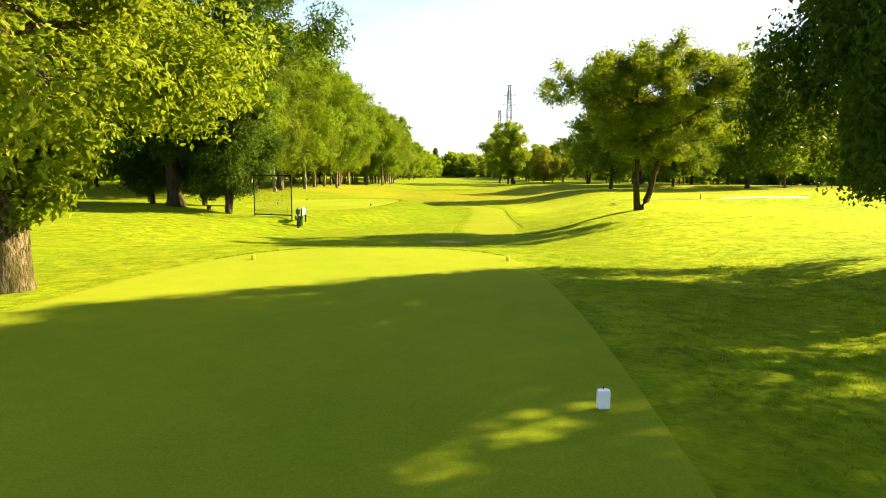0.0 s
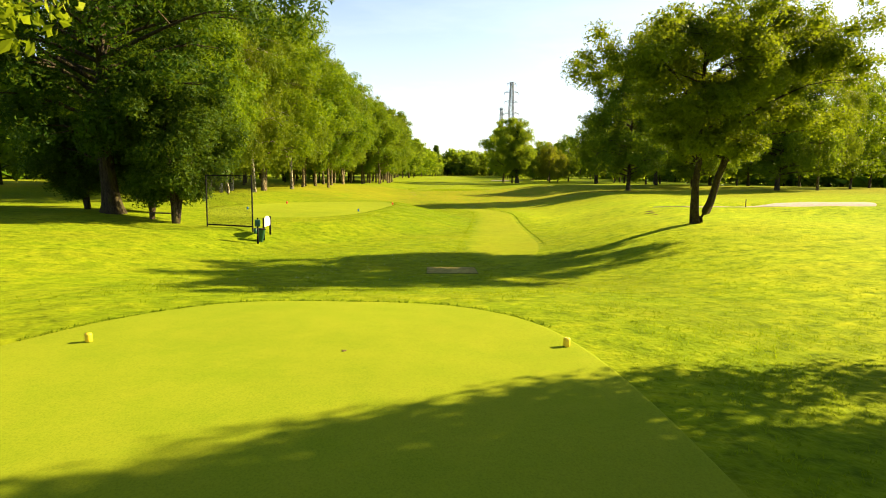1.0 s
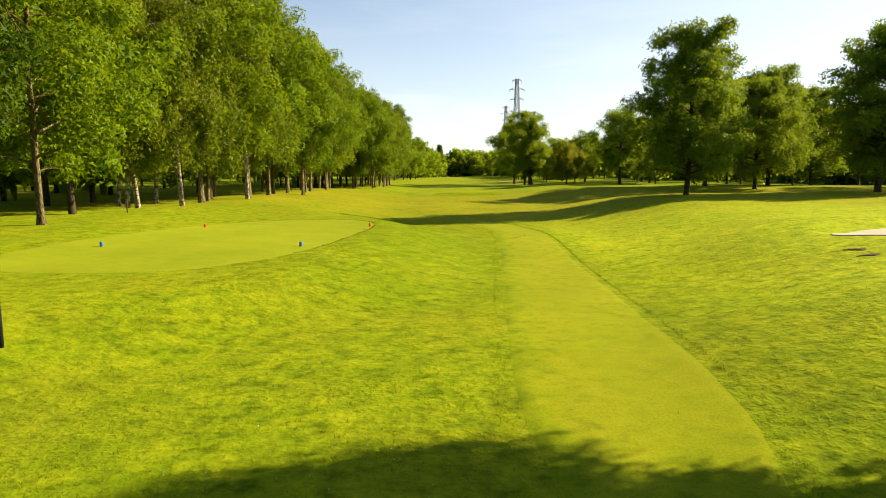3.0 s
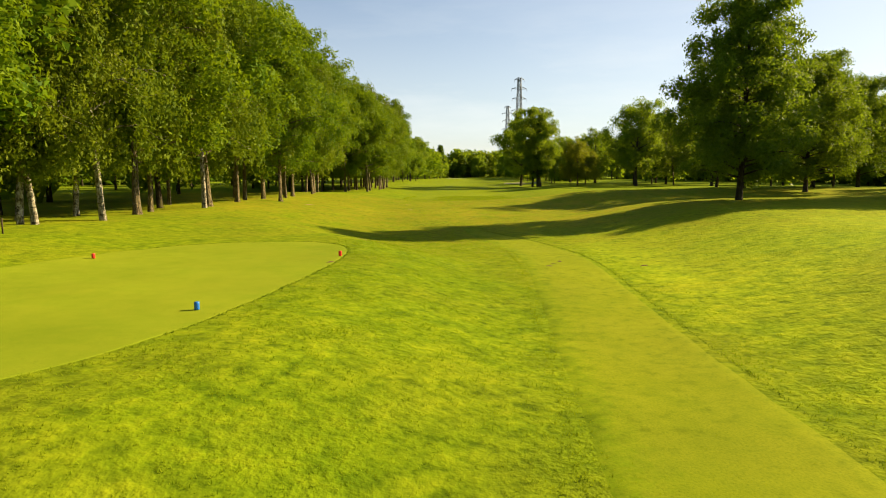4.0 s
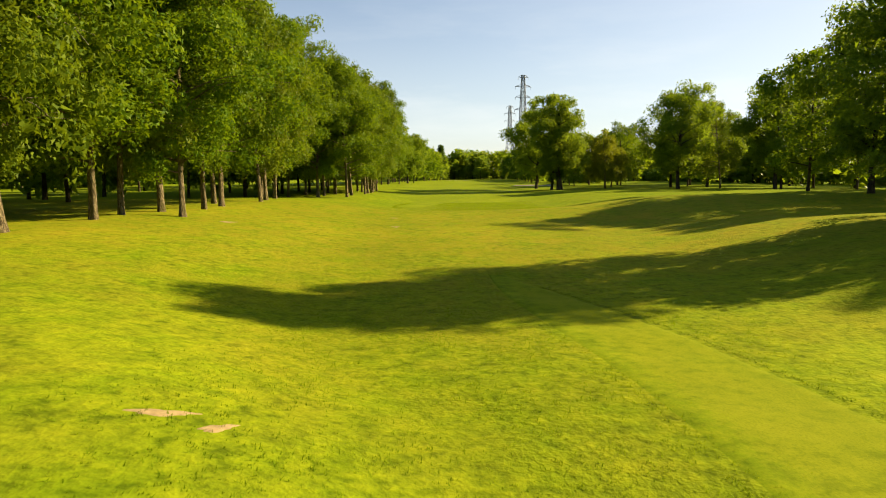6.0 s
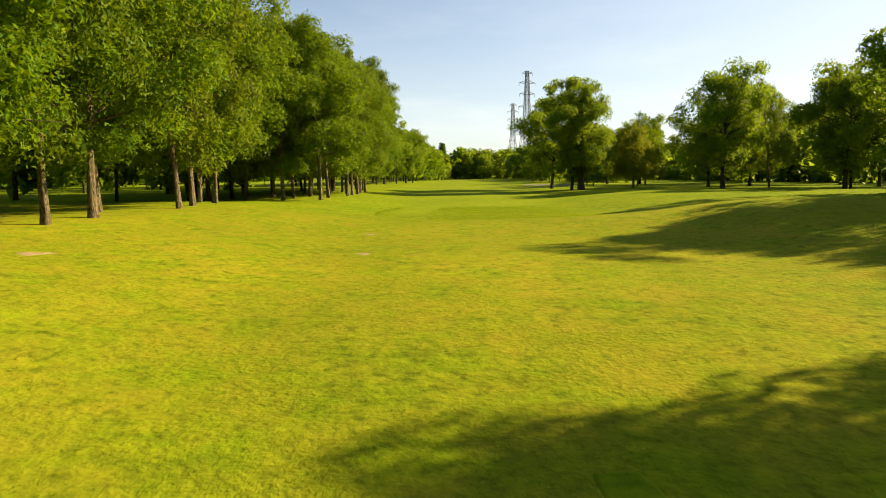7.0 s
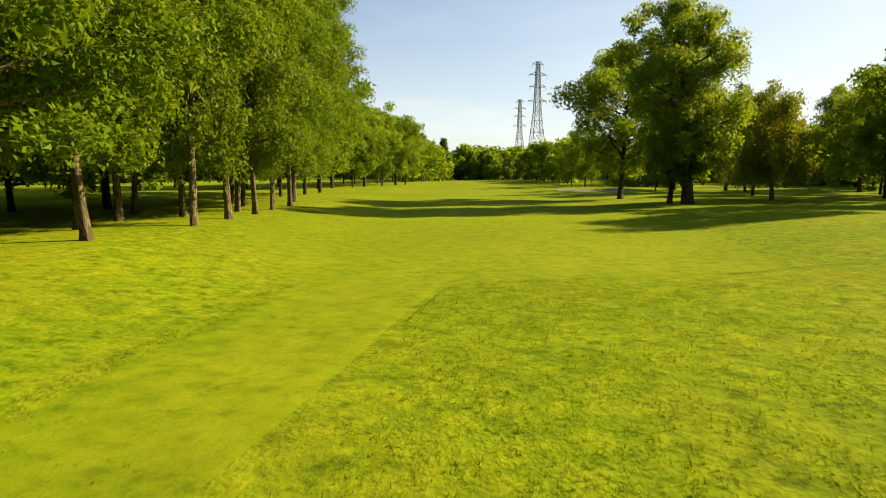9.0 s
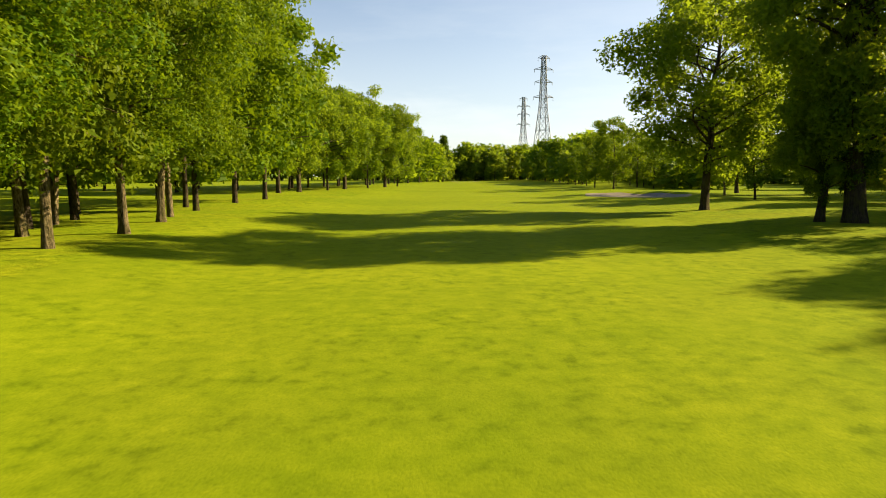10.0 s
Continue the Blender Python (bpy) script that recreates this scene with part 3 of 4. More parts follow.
    if ivy:
        z = 1.6 + rng.uniform(0.0, 1.0, 90) ** 0.8 * height * 0.68
        a = rng.uniform(0, 6.28, 90)
        rr = np.interp(z, trunk_lines[0][:, 2], trunk_lines[0][:, 3]) + 0.12
        c = np.stack([np.cos(a) * rr, np.sin(a) * rr, z], 1)
        v, f = leaves(rng, c, np.full((90, 3), 0.55), 10000, 0.18, 0.0, 0.4)
        part("ivy", mesh_of("ivy", v, f, DARK_LEAF, False), top, "dark ivy clinging to the trunk")
    return top


def plant(ob, x, y, turn=0.0, scale=1.0, first=False, wide=1.0, label="", group="", deep=1.0):
    """Stands a tree on the land; the model itself takes the first place."""
    m = pose(x, y, float(land(x, y)), 2.2 * math.sin(3 * x + y), 2.2 * math.sin(5 * y - x), turn) @ Matrix.Diagonal((scale * wide, scale * wide * deep, scale, 1))
    if first:
        ob.matrix_basis = m
        made = ob
    else:
        made = copy_thing(ob, Matrix.Identity(4))
        made.matrix_basis = m
    return tagged(made, label, "", group)


LEFT = "trees along the fairway"
# near the tee
t = tree("oak_tree", "broad oak with sunlit yellow-green leaves beside the tee", 11, 13.5, 5.3, 2.5, 0.46, 46, 5, 80000, 0.15, SUNLIT_LEAF, OAK_BARK, clump=1.25, rise=0.28, droop=0.26, broad=True, tall=(0.8, 1.2))
spray = np.random.default_rng(7)
v, f = leaves(spray, np.array([[0.75, -0.35, 1.8], [0.85, -0.33, 1.95], [0.7, -0.37, 2.1]]), np.full((3, 3), 0.3), 300, 0.13, 0.2)
part("shoot", mesh_of("shoot", v, f, SUNLIT_LEAF, False), t, "bright leafy shoot on the trunk")
plant(t, -10.7, 14.6, 0, 1, True)
# its dark leaf colour stands for the unlit side towards the tee
t = tree("oak_tree", "large dark old oak with flared trunk behind the net", 12, 21, 10.4, 2.6, 0.44, 58, 5, 100000, 0.22, DARK_LEAF, DARK_BARK, clump=1.6, rise=0.35, droop=0.1, flare=0.7)
plant(t, -20.6, 48.2, 60, 1, True)
t = tree("holly_tree", "dense dark shrubby tree with several stems beside the net", 13, 9.0, 3.2, 1.6, 0.2, 45, 9, 60000, 0.15, DARK_LEAF, DARK_BARK, "egg", clump=0.85, rise=0.2, stems=3, spread=0.9, droop=0.2)
plant(t, -15.9, 46.4, 0, 1, True)
plant(t, -19.4, 51.0, 140, 0.75)
plant(t, -23.4, 50.5, 60, 0.7, False, 1.2)
t = tree("hawthorn_tree", "forked spreading hawthorn on the bank", 14, 10.5, 5.6, 3.8, 0.25, 60, 7, 150000, 0.115, HAW_LEAF, DARK_BARK, "round", clump=0.85, rise=0.4, stems=2, spread=2.3, droop=0.12, fork=0.03, tip=(-1.5, -3.7), flare=0.6, inner=0.26)
plant(t, 13.5, 42.0, 0, 0.91, True, 1.05, deep=1.13)
t = tree("weeping_tree", "dark tree with long hanging leafy branches beside the tee", 15, 14.8, 4.7, 3.6, 0.34, 44, 9, 110000, 0.15, DARK_LEAF, DARK_BARK, "round", clump=1.25, rise=0.2, droop=0.65, inner=0.2)
plant(t, 13.25, 17.0, 30, 1, True)

# models of the row trees
OAKS = [tree("oak_tree", "tall oak with a full green crown along the fairway", 20 + k, 20.5, 6.2, 3.2, 0.17, 42, 3, 40000, 0.23, OAK_LEAF, OAK_BARK, "egg", clump=1.5, rise=0.3, droop=0.08, flare=0.55) for k in range(3)]
FINE = [tree("oak_tree", "tall oak with a full green crown along the fairway", 23 + k, 20.5, 6.2, 3.2, 0.17, 42, 3, 84000, 0.155, OAK_LEAF, OAK_BARK, "egg", clump=1.5, rise=0.3, droop=0.08, flare=0.55) for k in range(2)]
MIDS = [tree("oak_tree", "full-crowned green tree beyond the open grass", 26 + k, 20.5, 6.2, 3.0, 0.2, 34, 3, 11000, 0.42, OAK_LEAF, DARK_BARK, "egg", clump=1.55, rise=0.3, droop=0.08, sides=5) for k in range(2)]
BIRCHES = [tree("birch_tree", ("slender birch with a white trunk and drooping twigs", "slender birch with a grey-brown trunk and drooping twigs", "slender birch with a grey-brown trunk and drooping twigs")[k], 30 + k, 21, 5.0, 4.0, 0.14, 44, 5, 30000, 0.20, BIRCH_LEAF, (BIRCH_BARK, OAK_BARK, OAK_BARK)[k], "egg", clump=1.1, rise=0.5, droop=0.45, lean=(0.9, -0.6, 0.3)[k]) for k in range(3)]
LIMES = [tree("lime_tree", "dark lime tree with a broad tapering crown", 40, 20.8, 6.6, 2.0, 0.28, 90, 4, 64000, 0.27, LIME_LEAF, DARK_BARK, "spade", clump=1.35, rise=0.2, droop=0.08)]
ROUNDS = [tree("maple_tree", "round-crowned green tree standing in the open grass", 50 + k, 18, 7.4, 3.2, 0.30, 42, 3, 30000, 0.32, HAZED_LEAF, DARK_BARK, "round", clump=1.65, rise=0.35) for k in range(2)]
# leaf colours a step lighter to paint in the haze of distance
FARS = [tree("oak_tree", "distant green tree at the edge of the course", 60 + k, 18, (5.6, 6.6, 4.6)[k], 2.0, 0.24, 15, 5, 1500, 1.3, (HAZED_LEAF, OAK_LEAF, HAZED_LEAF)[k], DARK_BARK, ("round", "egg", "egg")[k], clump=1.5, rise=0.35, sides=5) for k in range(3)]
SHRUB = tree("shrub", "low dense dark green bush along the far edge", 66, 4.4, 5.0, 0.2, 0.12, 12, 5, 700, 1.3, OAK_LEAF, DARK_BARK, "dome", clump=1.6, rise=0.3, sides=5)

def row(places):
    """A stretch of the row: white (w) and brown (b) birches, oaks (o) and round-crowned trees (r)."""
    for n, (x, y, kind, s, turn) in enumerate(places):
        kinds = {"o": FINE if 176 < y < 205 and x > -19 else OAKS if y < 200 and x > -24 else MIDS, "b": BIRCHES[1:], "w": BIRCHES[:1], "r": ROUNDS}[kind]
        plant(kinds[n % len(kinds)], x, y, turn, s * (1.17 if 70 < y < 105 else 1.07 if y < 155 else 0.98), False, 1.0, "", LEFT)


row([
     (-25.1, 53.5, "o", 0.42, 10), (-25.5, 74, "o", 0.85, 50), (-25.0, 80.5, "w", 0.85, 0), (-24.3, 80.8, "w", 0.9, 200),
     (-22.3, 84.5, "w", 1.0, 90), (-26.3, 88.3, "w", 0.9, 30), (-22.8, 90.0, "o", 1.0, 120), (-23.6, 93.8, "b", 1.0, 280),
     (-25.6, 99.9, "o", 1.0, 30), (-21.8, 101.6, "o", 1.05, 160), (-21.2, 98.9, "w", 1.0, 80), (-22.0, 110, "o", 1.02, 200),
     (-22.6, 114.5, "b", 1.05, 310), (-21.7, 118.5, "o", 1.05, 20), (-18.9, 115.6, "o", 0.9, 250), (-20.2, 123, "b", 1.1, 70),
     (-20.4, 127.5, "o", 1.0, 140), (-22.8, 132.4, "o", 0.95, 300)])
row([
     (-19.8, 137.6, "b", 1.05, 20), (-20.4, 141.5, "o", 1.0, 45), (-21.4, 149, "o", 1.0, 220), (-23.8, 151.5, "b", 1.1, 0),
     (-26.5, 161, "o", 1.05, 110), (-18.9, 163.3, "o", 1.05, 330), (-23.7, 164.8, "b", 1.1, 210), (-14.8, 164.3, "o", 1.0, 170),
     (-15.0, 170.1, "o", 1.0, 60), (-19.1, 169.1, "b", 1.15, 100), (-23.5, 176, "o", 1.05, 250), (-18.4, 175.3, "b", 1.18, 310),
     (-13.9, 178.3, "b", 1.12, 10), (-14.2, 184.5, "o", 1.0, 130), (-19.6, 181.4, "o", 1.05, 20), (-17.7, 186, "o", 1.0, 290),
     (-22, 188, "o", 1.05, 70), (-16.3, 192.6, "o", 1.0, 200)])
row([
     (-14.5, 195.8, "b", 1.1, 250), (-14.4, 201.2, "o", 1.0, 330), (-20.4, 203.4, "o", 1.08, 160), (-18.1, 199.6, "o", 1.0, 55),
     (-17.1, 212, "b", 1.1, 180), (-22, 210, "o", 1.05, 100), (-18.7, 220, "o", 1.05, 15), (-21.6, 225, "o", 1.0, 250),
     (-20.8, 206, "b", 1.36, 300), (-20.5, 234, "o", 1.15, 60), (-20.2, 243, "o", 1.2, 150)])
# past a gap the row goes on lower and turns in towards the far green
row([(-25.5, 268, "r", 1.0, 60), (-24.5, 277, "r", 1.15, 150), (-22.0, 289, "o", 1.0, 20), (-20.5, 299, "r", 1.12, 270), (-17.5, 312, "o", 0.98, 70), (-15.0, 325, "r", 1.1, 0), (-13.2, 340, "o", 1.0, 200)])

rnd = random.Random(5)
# inner ranks of the plantation, and the far end of the row
for k in range(38):
    y = 60 + k * 6.5 + rnd.uniform(-2, 2)
    x = -(31 + rnd.uniform(0, 12) + (k % 4) * 11)
    kinds = MIDS if x > -42 else FARS
    plant(kinds[k % len(kinds)], x, y, rnd.uniform(0, 360), rnd.uniform(0.85, 1.1), False, 1.0, "", "trees of the plantation")
for k in range(26):
    y = 300 + k * 9
    plant(MIDS[k % 2] if k < 12 else FARS[k % 2], (-20 + (k - 4) * 0.85 if k > 5 else -30 + k * 1.2) - rnd.uniform(0, 7), y, rnd.uniform(0, 360), rnd.uniform(0.95, 1.1), False, 1.1, "", LEFT)
for k in range(26):
    plant(FARS[k % 3], -88 - rnd.uniform(0, 40), 10 + k * 14 + rnd.uniform(-3, 3), rnd.uniform(0, 360), rnd.uniform(0.8, 1.2), False, 1.1, "", "far trees")

for x, y in [(-27.5, 171.5), (-29, 182), (-26.5, 193), (-30, 199), (-27, 208), (-32, 190), (-25.5, 216), (-29.5, 163), (-33, 174)]:
    plant(MIDS[int(y) % 2], x, y, x * 40, 1.0, False, 1.1, "", "trees of the plantation")

# right side
plant(LIMES[0], 29.9, 107.8, 20.5, 1.03, True, 1.0, deep=0.86)
IVY = tree("ivy_clad_tree", "old tree with a thick ivy-clad trunk and dark crown", 70, 20.5, 6.0, 3.0, 0.55, 48, 3, 50000, 0.27, HAZED_LEAF, DARK_BARK, "egg", clump=1.5, rise=0.35, ivy=True)
plant(IVY, 25.3, 210.6, 40, 1.05, True, 0.95)
plant(IVY, 23.7, 211.6, 200, 0.6, False, 0.75)
plant(ROUNDS[0], 49.0, 204.0, 90, 1.15, True, 0.92)
plant(ROUNDS[1], 22.4, 226, 10, 1.05, True)
WILLOW = tree("willow_tree", "golden-green weeping tree with hanging branches", 80, 13.5, 5.2, 3.5, 0.2, 26, 7, 24000, 0.26, WILLOW_LEAF, OAK_BARK, "dome", clump=1.2, rise=0.4, droop=0.75)
plant(WILLOW, 36.6, 215.5, 0, 1.0, True)
plant(WILLOW, 42.5, 232, 130, 0.85)
for x, y, kind, s, turn in [
    (48.4, 128.2, "l", 0.86, 90), (49.0, 156.8, "o", 0.95, 20), (54.4, 109.4, "l", 1.06, 70), (58.5, 143.5, "l", 1.05, 40), (70, 150, "l", 0.95, 170), (62, 111, "b", 1.12, 50), (90, 139, "o", 1.15, 0), (76, 124, "o", 1.0, 200), (63.5, 192.5, "r", 1.05, 20), (66, 195, "o", 1.0, 70), (62, 213, "b", 1.05, 10), (64.5, 226, "r", 0.95, 230),
    (72.7, 161, "o", 1.0, 30), (71, 180, "o", 1.0, 260), (64.4, 238, "o", 0.95, 300), (70.5, 252, "r", 1.0, 190), (54, 222, "r", 0.9, 100), (36, 253, "b", 0.75, 20), (35.5, 244, "o", 0.6, 80),
    # the last two trees here are added to shade the long bunker
    (50, 250, "o", 0.9, 10), (99, 180, "r", 1.1, 0), (107, 202, "o", 1.1, 50), (46, 271.5, "r", 0.9, 0), (53, 264, "r", 0.9, 40)]:
    kinds = {"o": MIDS, "b": BIRCHES[1:], "r": ROUNDS, "l": LIMES}[kind]
    plant(kinds[int(abs(x) * 7) % len(kinds)], x, y, turn, s, False, 1.0, "", "trees on the open side")
plant(ROUNDS[0], 45.0, 138.4, 20.5, 1.03, False, 1.0, "", "trees on the open side", 0.86)
for k in range(40):
    plant(FARS[k % 3], 78 + rnd.uniform(0, 60), 205 + k * 6.5, rnd.uniform(0, 360), rnd.uniform(0.8, 1.15), False, 1.1, "", "far trees")
for k in range(24):
    plant(FARS[k % 3], 130 + rnd.uniform(0, 50), 60 + k * 7.0, rnd.uniform(0, 360), rnd.uniform(0.8, 1.15), False, 1.1, "", "far trees")
for k in range(30):
    plant(MIDS[k % 2] if k < 10 else FARS[k % 3], 36 + rnd.uniform(-4, 16) + k * 0.6, 300 + k * 7, rnd.uniform(0, 360), rnd.uniform(0.5, 0.75) if k < 12 else rnd.uniform(0.7, 1.1), False, 1.1, "", "far trees")
# wood across the far end
for k in range(22):
    plant(FARS[k % 3], -66 - k * 5.4 + rnd.uniform(-2, 2), 535 + rnd.uniform(0, 40), rnd.uniform(0, 360), rnd.uniform(0.85, 1.25), False, 1.2, "", "far trees")
for k in range(46):
    plant(FARS[k % 3], -60 + k * 5.2 + rnd.uniform(-2, 2), 520 + rnd.uniform(0, 50), rnd.uniform(0, 360), rnd.uniform(0.85, 1.25), False, 1.15, "", "far trees")
for k in range(34):
    plant(SHRUB, 112 + rnd.uniform(-6, 10), 70 + k * 11, rnd.uniform(0, 360), rnd.uniform(0.8, 1.3), k == 0, 1.5, "", "bushes along the edge")
for k in range(30):
    plant(SHRUB, -75 + k * 9, 575 + rnd.uniform(-8, 8), rnd.uniform(0, 360), rnd.uniform(0.9, 1.5), False, 1.5, "", "bushes along the edge")
for k in range(64):
    plant(SHRUB, -118 + rnd.uniform(-6, 6), 20 + k * 8.5, rnd.uniform(0, 360), rnd.uniform(0.8, 1.3), False, 1.8, "", "bushes along the edge")
for k in range(16):
    plant(SHRUB, 52 + k * 3.0, 300 + k * 14, rnd.uniform(0, 360), rnd.uniform(0.7, 1.1), False, 1.5, "", "bushes along the edge")
# unseen trees beside and behind the tee, placed for the shade they cast
for x, y, s in [(19.2, 8.1, 0.86), (28.0, 12.0, 0.85), (23.5, 6.3, 0.95), (22.5, -1.0, 0.85), (19, -7.5, 0.8), (24, -13, 0.95)]:
    plant(OAKS[int(x) % 3], x, y, x * 9, s, False, 1.1, "tall oak casting shade over the tee", "")
# an extra oak out of view; its high crown shades only the tee's left
t = tree("oak_tree", "unseen tall oak with a high crown added to shade the tee", 16, 22.5, 4.2, 15.5, 0.3, 40, 5, 30000, 0.26, OAK_LEAF, OAK_BARK, "round", clump=1.4, rise=0.3)
plant(t, 25.5, 17.3, 0, 1, True)
plant(OAKS[1], -24, 28, 0, 0.9)
plant(OAKS[0], -22.5, 66.0, 90, 0.95, True)
plant(FINE[0], -14.2, 190.2, 80, 0.95, True)
plant(FINE[1], -15.6, 207.5, 240, 1.0, True)
plant(OAKS[1], -28, 66.5, 190, 1.0, True)
plant(OAKS[2], -31, 72.0, 10, 1.0, True)
plant(BIRCHES[0], -27.5, 84.0, 30, 0.95, True)
plant(BIRCHES[1], -27.2, 105.5, 210, 1.0, True)
plant(BIRCHES[2], -26.0, 121.0, 0, 1.05, True)
plant(MIDS[0], -33, 90, 0, 1.0, True)
plant(MIDS[1], -34, 118, 0, 1.0, True)
plant(FARS[0], -12, 560, 0, 1.1, True)
plant(FARS[1], 8, 565, 0, 1.0, True)
plant(FARS[2], 30, 545, 0, 1.0, True)
POPLAR = tree("poplar_tree", "slim dark poplar standing above the far wood", 90, 25, 2.6, 1.5, 0.3, 34, 4, 6000, 0.55, DARK_LEAF, DARK_BARK, "column", clump=1.1, rise=1.1, sides=5)
plant(POPLAR, -2.5, 500, 0, 1.0, True)


# ---- pylons ----
def pylon(x, y, turn, label):
    top = thing("electricity_pylon", label, "pylon", pose(x, y, float(land(x, y)), 0, 0, turn))
    H, levels = 99.0, [0, 15, 28, 40, 50, 58, 65, 72, 78, 84, 89, 94, 99]
    half = lambda z: np.interp(z, [0, 58, 99], [8.2, 2.7, 1.3])
    def bars(name, ends, r):
        lines = [np.array([[*a, r], [*b, r]]) for a, b in ends]
        part(name, mesh_of(name, *tubes(lines, 4), GALVANISED, False), top)
    corner = [(1, 1), (1, -1), (-1, -1), (-1, 1)]
    for cx, cy in corner:
        bars("leg", [((cx * half(a), cy * half(a), a), (cx * half(b), cy * half(b), b)) for a, b in zip(levels, levels[1:])], 0.30)
    for k in range(4):
        (ax, ay), (bx, by) = corner[k], corner[(k + 1) % 4]
        ends = []
        for a, b in zip(levels, levels[1:]):
            ends += [((ax * half(a), ay * half(a), a), (bx * half(b), by * half(b), b)), ((bx * half(a), by * half(a), a), (ax * half(b), ay * half(b), b)),
                     ((ax * half(b), ay * half(b), b), (bx * half(b), by * half(b), b))]
        bars("lattice", ends, 0.19)
    for z, reach in ((66, 8.5), (78, 7.5), (88, 8.0), (97, 5.0)):
        for s in (-1, 1):
            h = half(z)
            bars("cross_arm", [((s * h, h, z), (s * reach, 0, z + 0.3)), ((s * h, -h, z), (s * reach, 0, z + 0.3)), ((s * h, h, z + 2.4), (s * reach, 0, z + 0.3)),
                               ((s * h, -h, z + 2.4), (s * reach, 0, z + 0.3)), ((s * reach, 0, z + 0.3), (s * reach, 0, z - 2.2))], 0.17)


pylon(77.5, 690, 12, "tall grey steel lattice electricity pylon beyond the trees")
pylon(93, 955, 12, "more distant grey lattice electricity pylon")


# ---- things by the tees ----
def tee_marker(x, y, mat, colour, radius=0.07, height=0.20):
    z = float(land(x, y)) + 0.028
    m = thing("tee_marker", f"{colour} painted round tee marker on the mown tee", "tee marker", pose(x, y, z), f"{colour} tee markers")
    r, h = radius, height
    part("body", lathe("body", [(r * 0.96, 0), (r, 0.008), (r, h - 0.02), (r * 0.95, h - 0.006), (r * 0.84, h)], mat, 24), m)
    part("cap", lathe("cap", [(r * 0.80, h), (r * 0.78, h + 0.004), (r * 0.2, h + 0.006)], mat, 24), m)


tee_marker(2.05, 19.6, YELLOW_PAINT, "yellow", 0.06, 0.14)
tee_marker(-6.2, 19.6, YELLOW_PAINT, "yellow", 0.06, 0.14)
tee_marker(-6.75, 60.3, BLUE_PAINT, "blue")
tee_marker(-15.5, 59.2, BLUE_PAINT, "blue")
tee_marker(-4.72, 70.85, RED_PAINT, "red")
tee_marker(-15.0, 70.2, RED_PAINT, "red")


def white_block(x, y):
    m = thing("tee_marker", "white rounded plastic tee marker block on the tee", "tee marker", pose(x, y, float(land(x, y)) + 0.028, 0, 0, 8))
    part("body", box("body", 0.15, 0.10, 0.24, WHITE_PAINT, 0.028, (0, 0, 0.12)), m)
    part("stake", lathe("stake", [(0.006, 0.22), (0.006, 0.275)], BLACK_STEEL, 8), m)


white_block(1.75, 6.78)


def practice_net():
    ax, ay, bx, by = -13.75, 45.65, -10.72, 44.4
    w = math.hypot(bx - ax, by - ay)
    turn = math.degrees(math.atan2(by - ay, bx - ax))
    za, zb = float(land(ax, ay)), float(land(bx, by))
    base, h = min(za, zb), 2.95 - min(za, zb)
    net = thing("practice_net", "black framed golf practice net standing on the grass", "net", pose(ax, ay, base, 0, 0, turn))
    for x in (0, w):
        part("post", box("post", 0.065, 0.065, h, BLACK_STEEL, 0.012, (x, 0, h / 2 - 0.05)), net)
    part("top_rail", box("top_rail", w - 0.1, 0.075, 0.075, BLACK_STEEL, 0.012, (w / 2, 0, h - 0.1)), net)
    part("bottom_rail", box("bottom_rail", w - 0.1, 0.075, 0.085, BLACK_STEEL, 0.012, (w / 2, 0, 0.30)), net)
    lines = [np.array([[x, 0, 0.35, 0.003], [x, 0, h - 0.15, 0.003]]) for x in np.arange(0.08, w - 0.05, 0.045)]
    lines += [np.array([[0.05, 0, z, 0.003], [w - 0.05, 0, z, 0.003]]) for z in np.arange(0.38, h - 0.15, 0.045)]
    part("netting", mesh_of("netting", *tubes(lines, 3), BLACK_STEEL, False), net, "fine black netting")


practice_net()


def hole_sign():
    ax, ay, bx, by = -9.75, 43.16, -9.78, 44.58
    z = min(float(land(ax, ay)), float(land(bx, by)))
    w, turn = math.hypot(bx - ax, by - ay), math.degrees(math.atan2(by - ay, bx - ax))
    sign = thing("hole_sign", "white arched hole sign between two black posts", "sign", pose(ax, ay, z, 0, 0, turn))
    for x in (0, w):
        post = part("post", lathe("post", [(0.055, -0.1), (0.055, 1.10), (0.045, 1.13)], BLACK_STEEL, 14), sign)
        post.location.x = x
        part("finial", lathe("finial", [(0.03, 1.12), (0.06, 1.16), (0.05, 1.21), (0.01, 1.23)], BLACK_STEEL, 14), post)
    bm = bmesh.new()
    n = 16
    pts = [(0.06, 0.72)] + [(0.06 + (w - 0.12) * k / n, 1.05 + 0.24 * math.sin(math.pi * k / n) ** 0.8) for k in range(n + 1)] + [(w - 0.06, 0.72)]
    front = [bm.verts.new((x, -0.02, zz)) for x, zz in pts]
    back = [bm.verts.new((x, 0.02, zz)) for x, zz in pts]
    bm.faces.new(front)
    bm.faces.new(back[::-1])
    for k in range(len(pts)):
        bm.faces.new((front[k], back[k], back[(k + 1) % len(pts)], front[(k + 1) % len(pts)]))
    bmesh.ops.recalc_face_normals(bm, faces=bm.faces[:])
    part("panel", bm_mesh("panel", bm, WHITE_PAINT), sign, "white arched panel")


hole_sign()


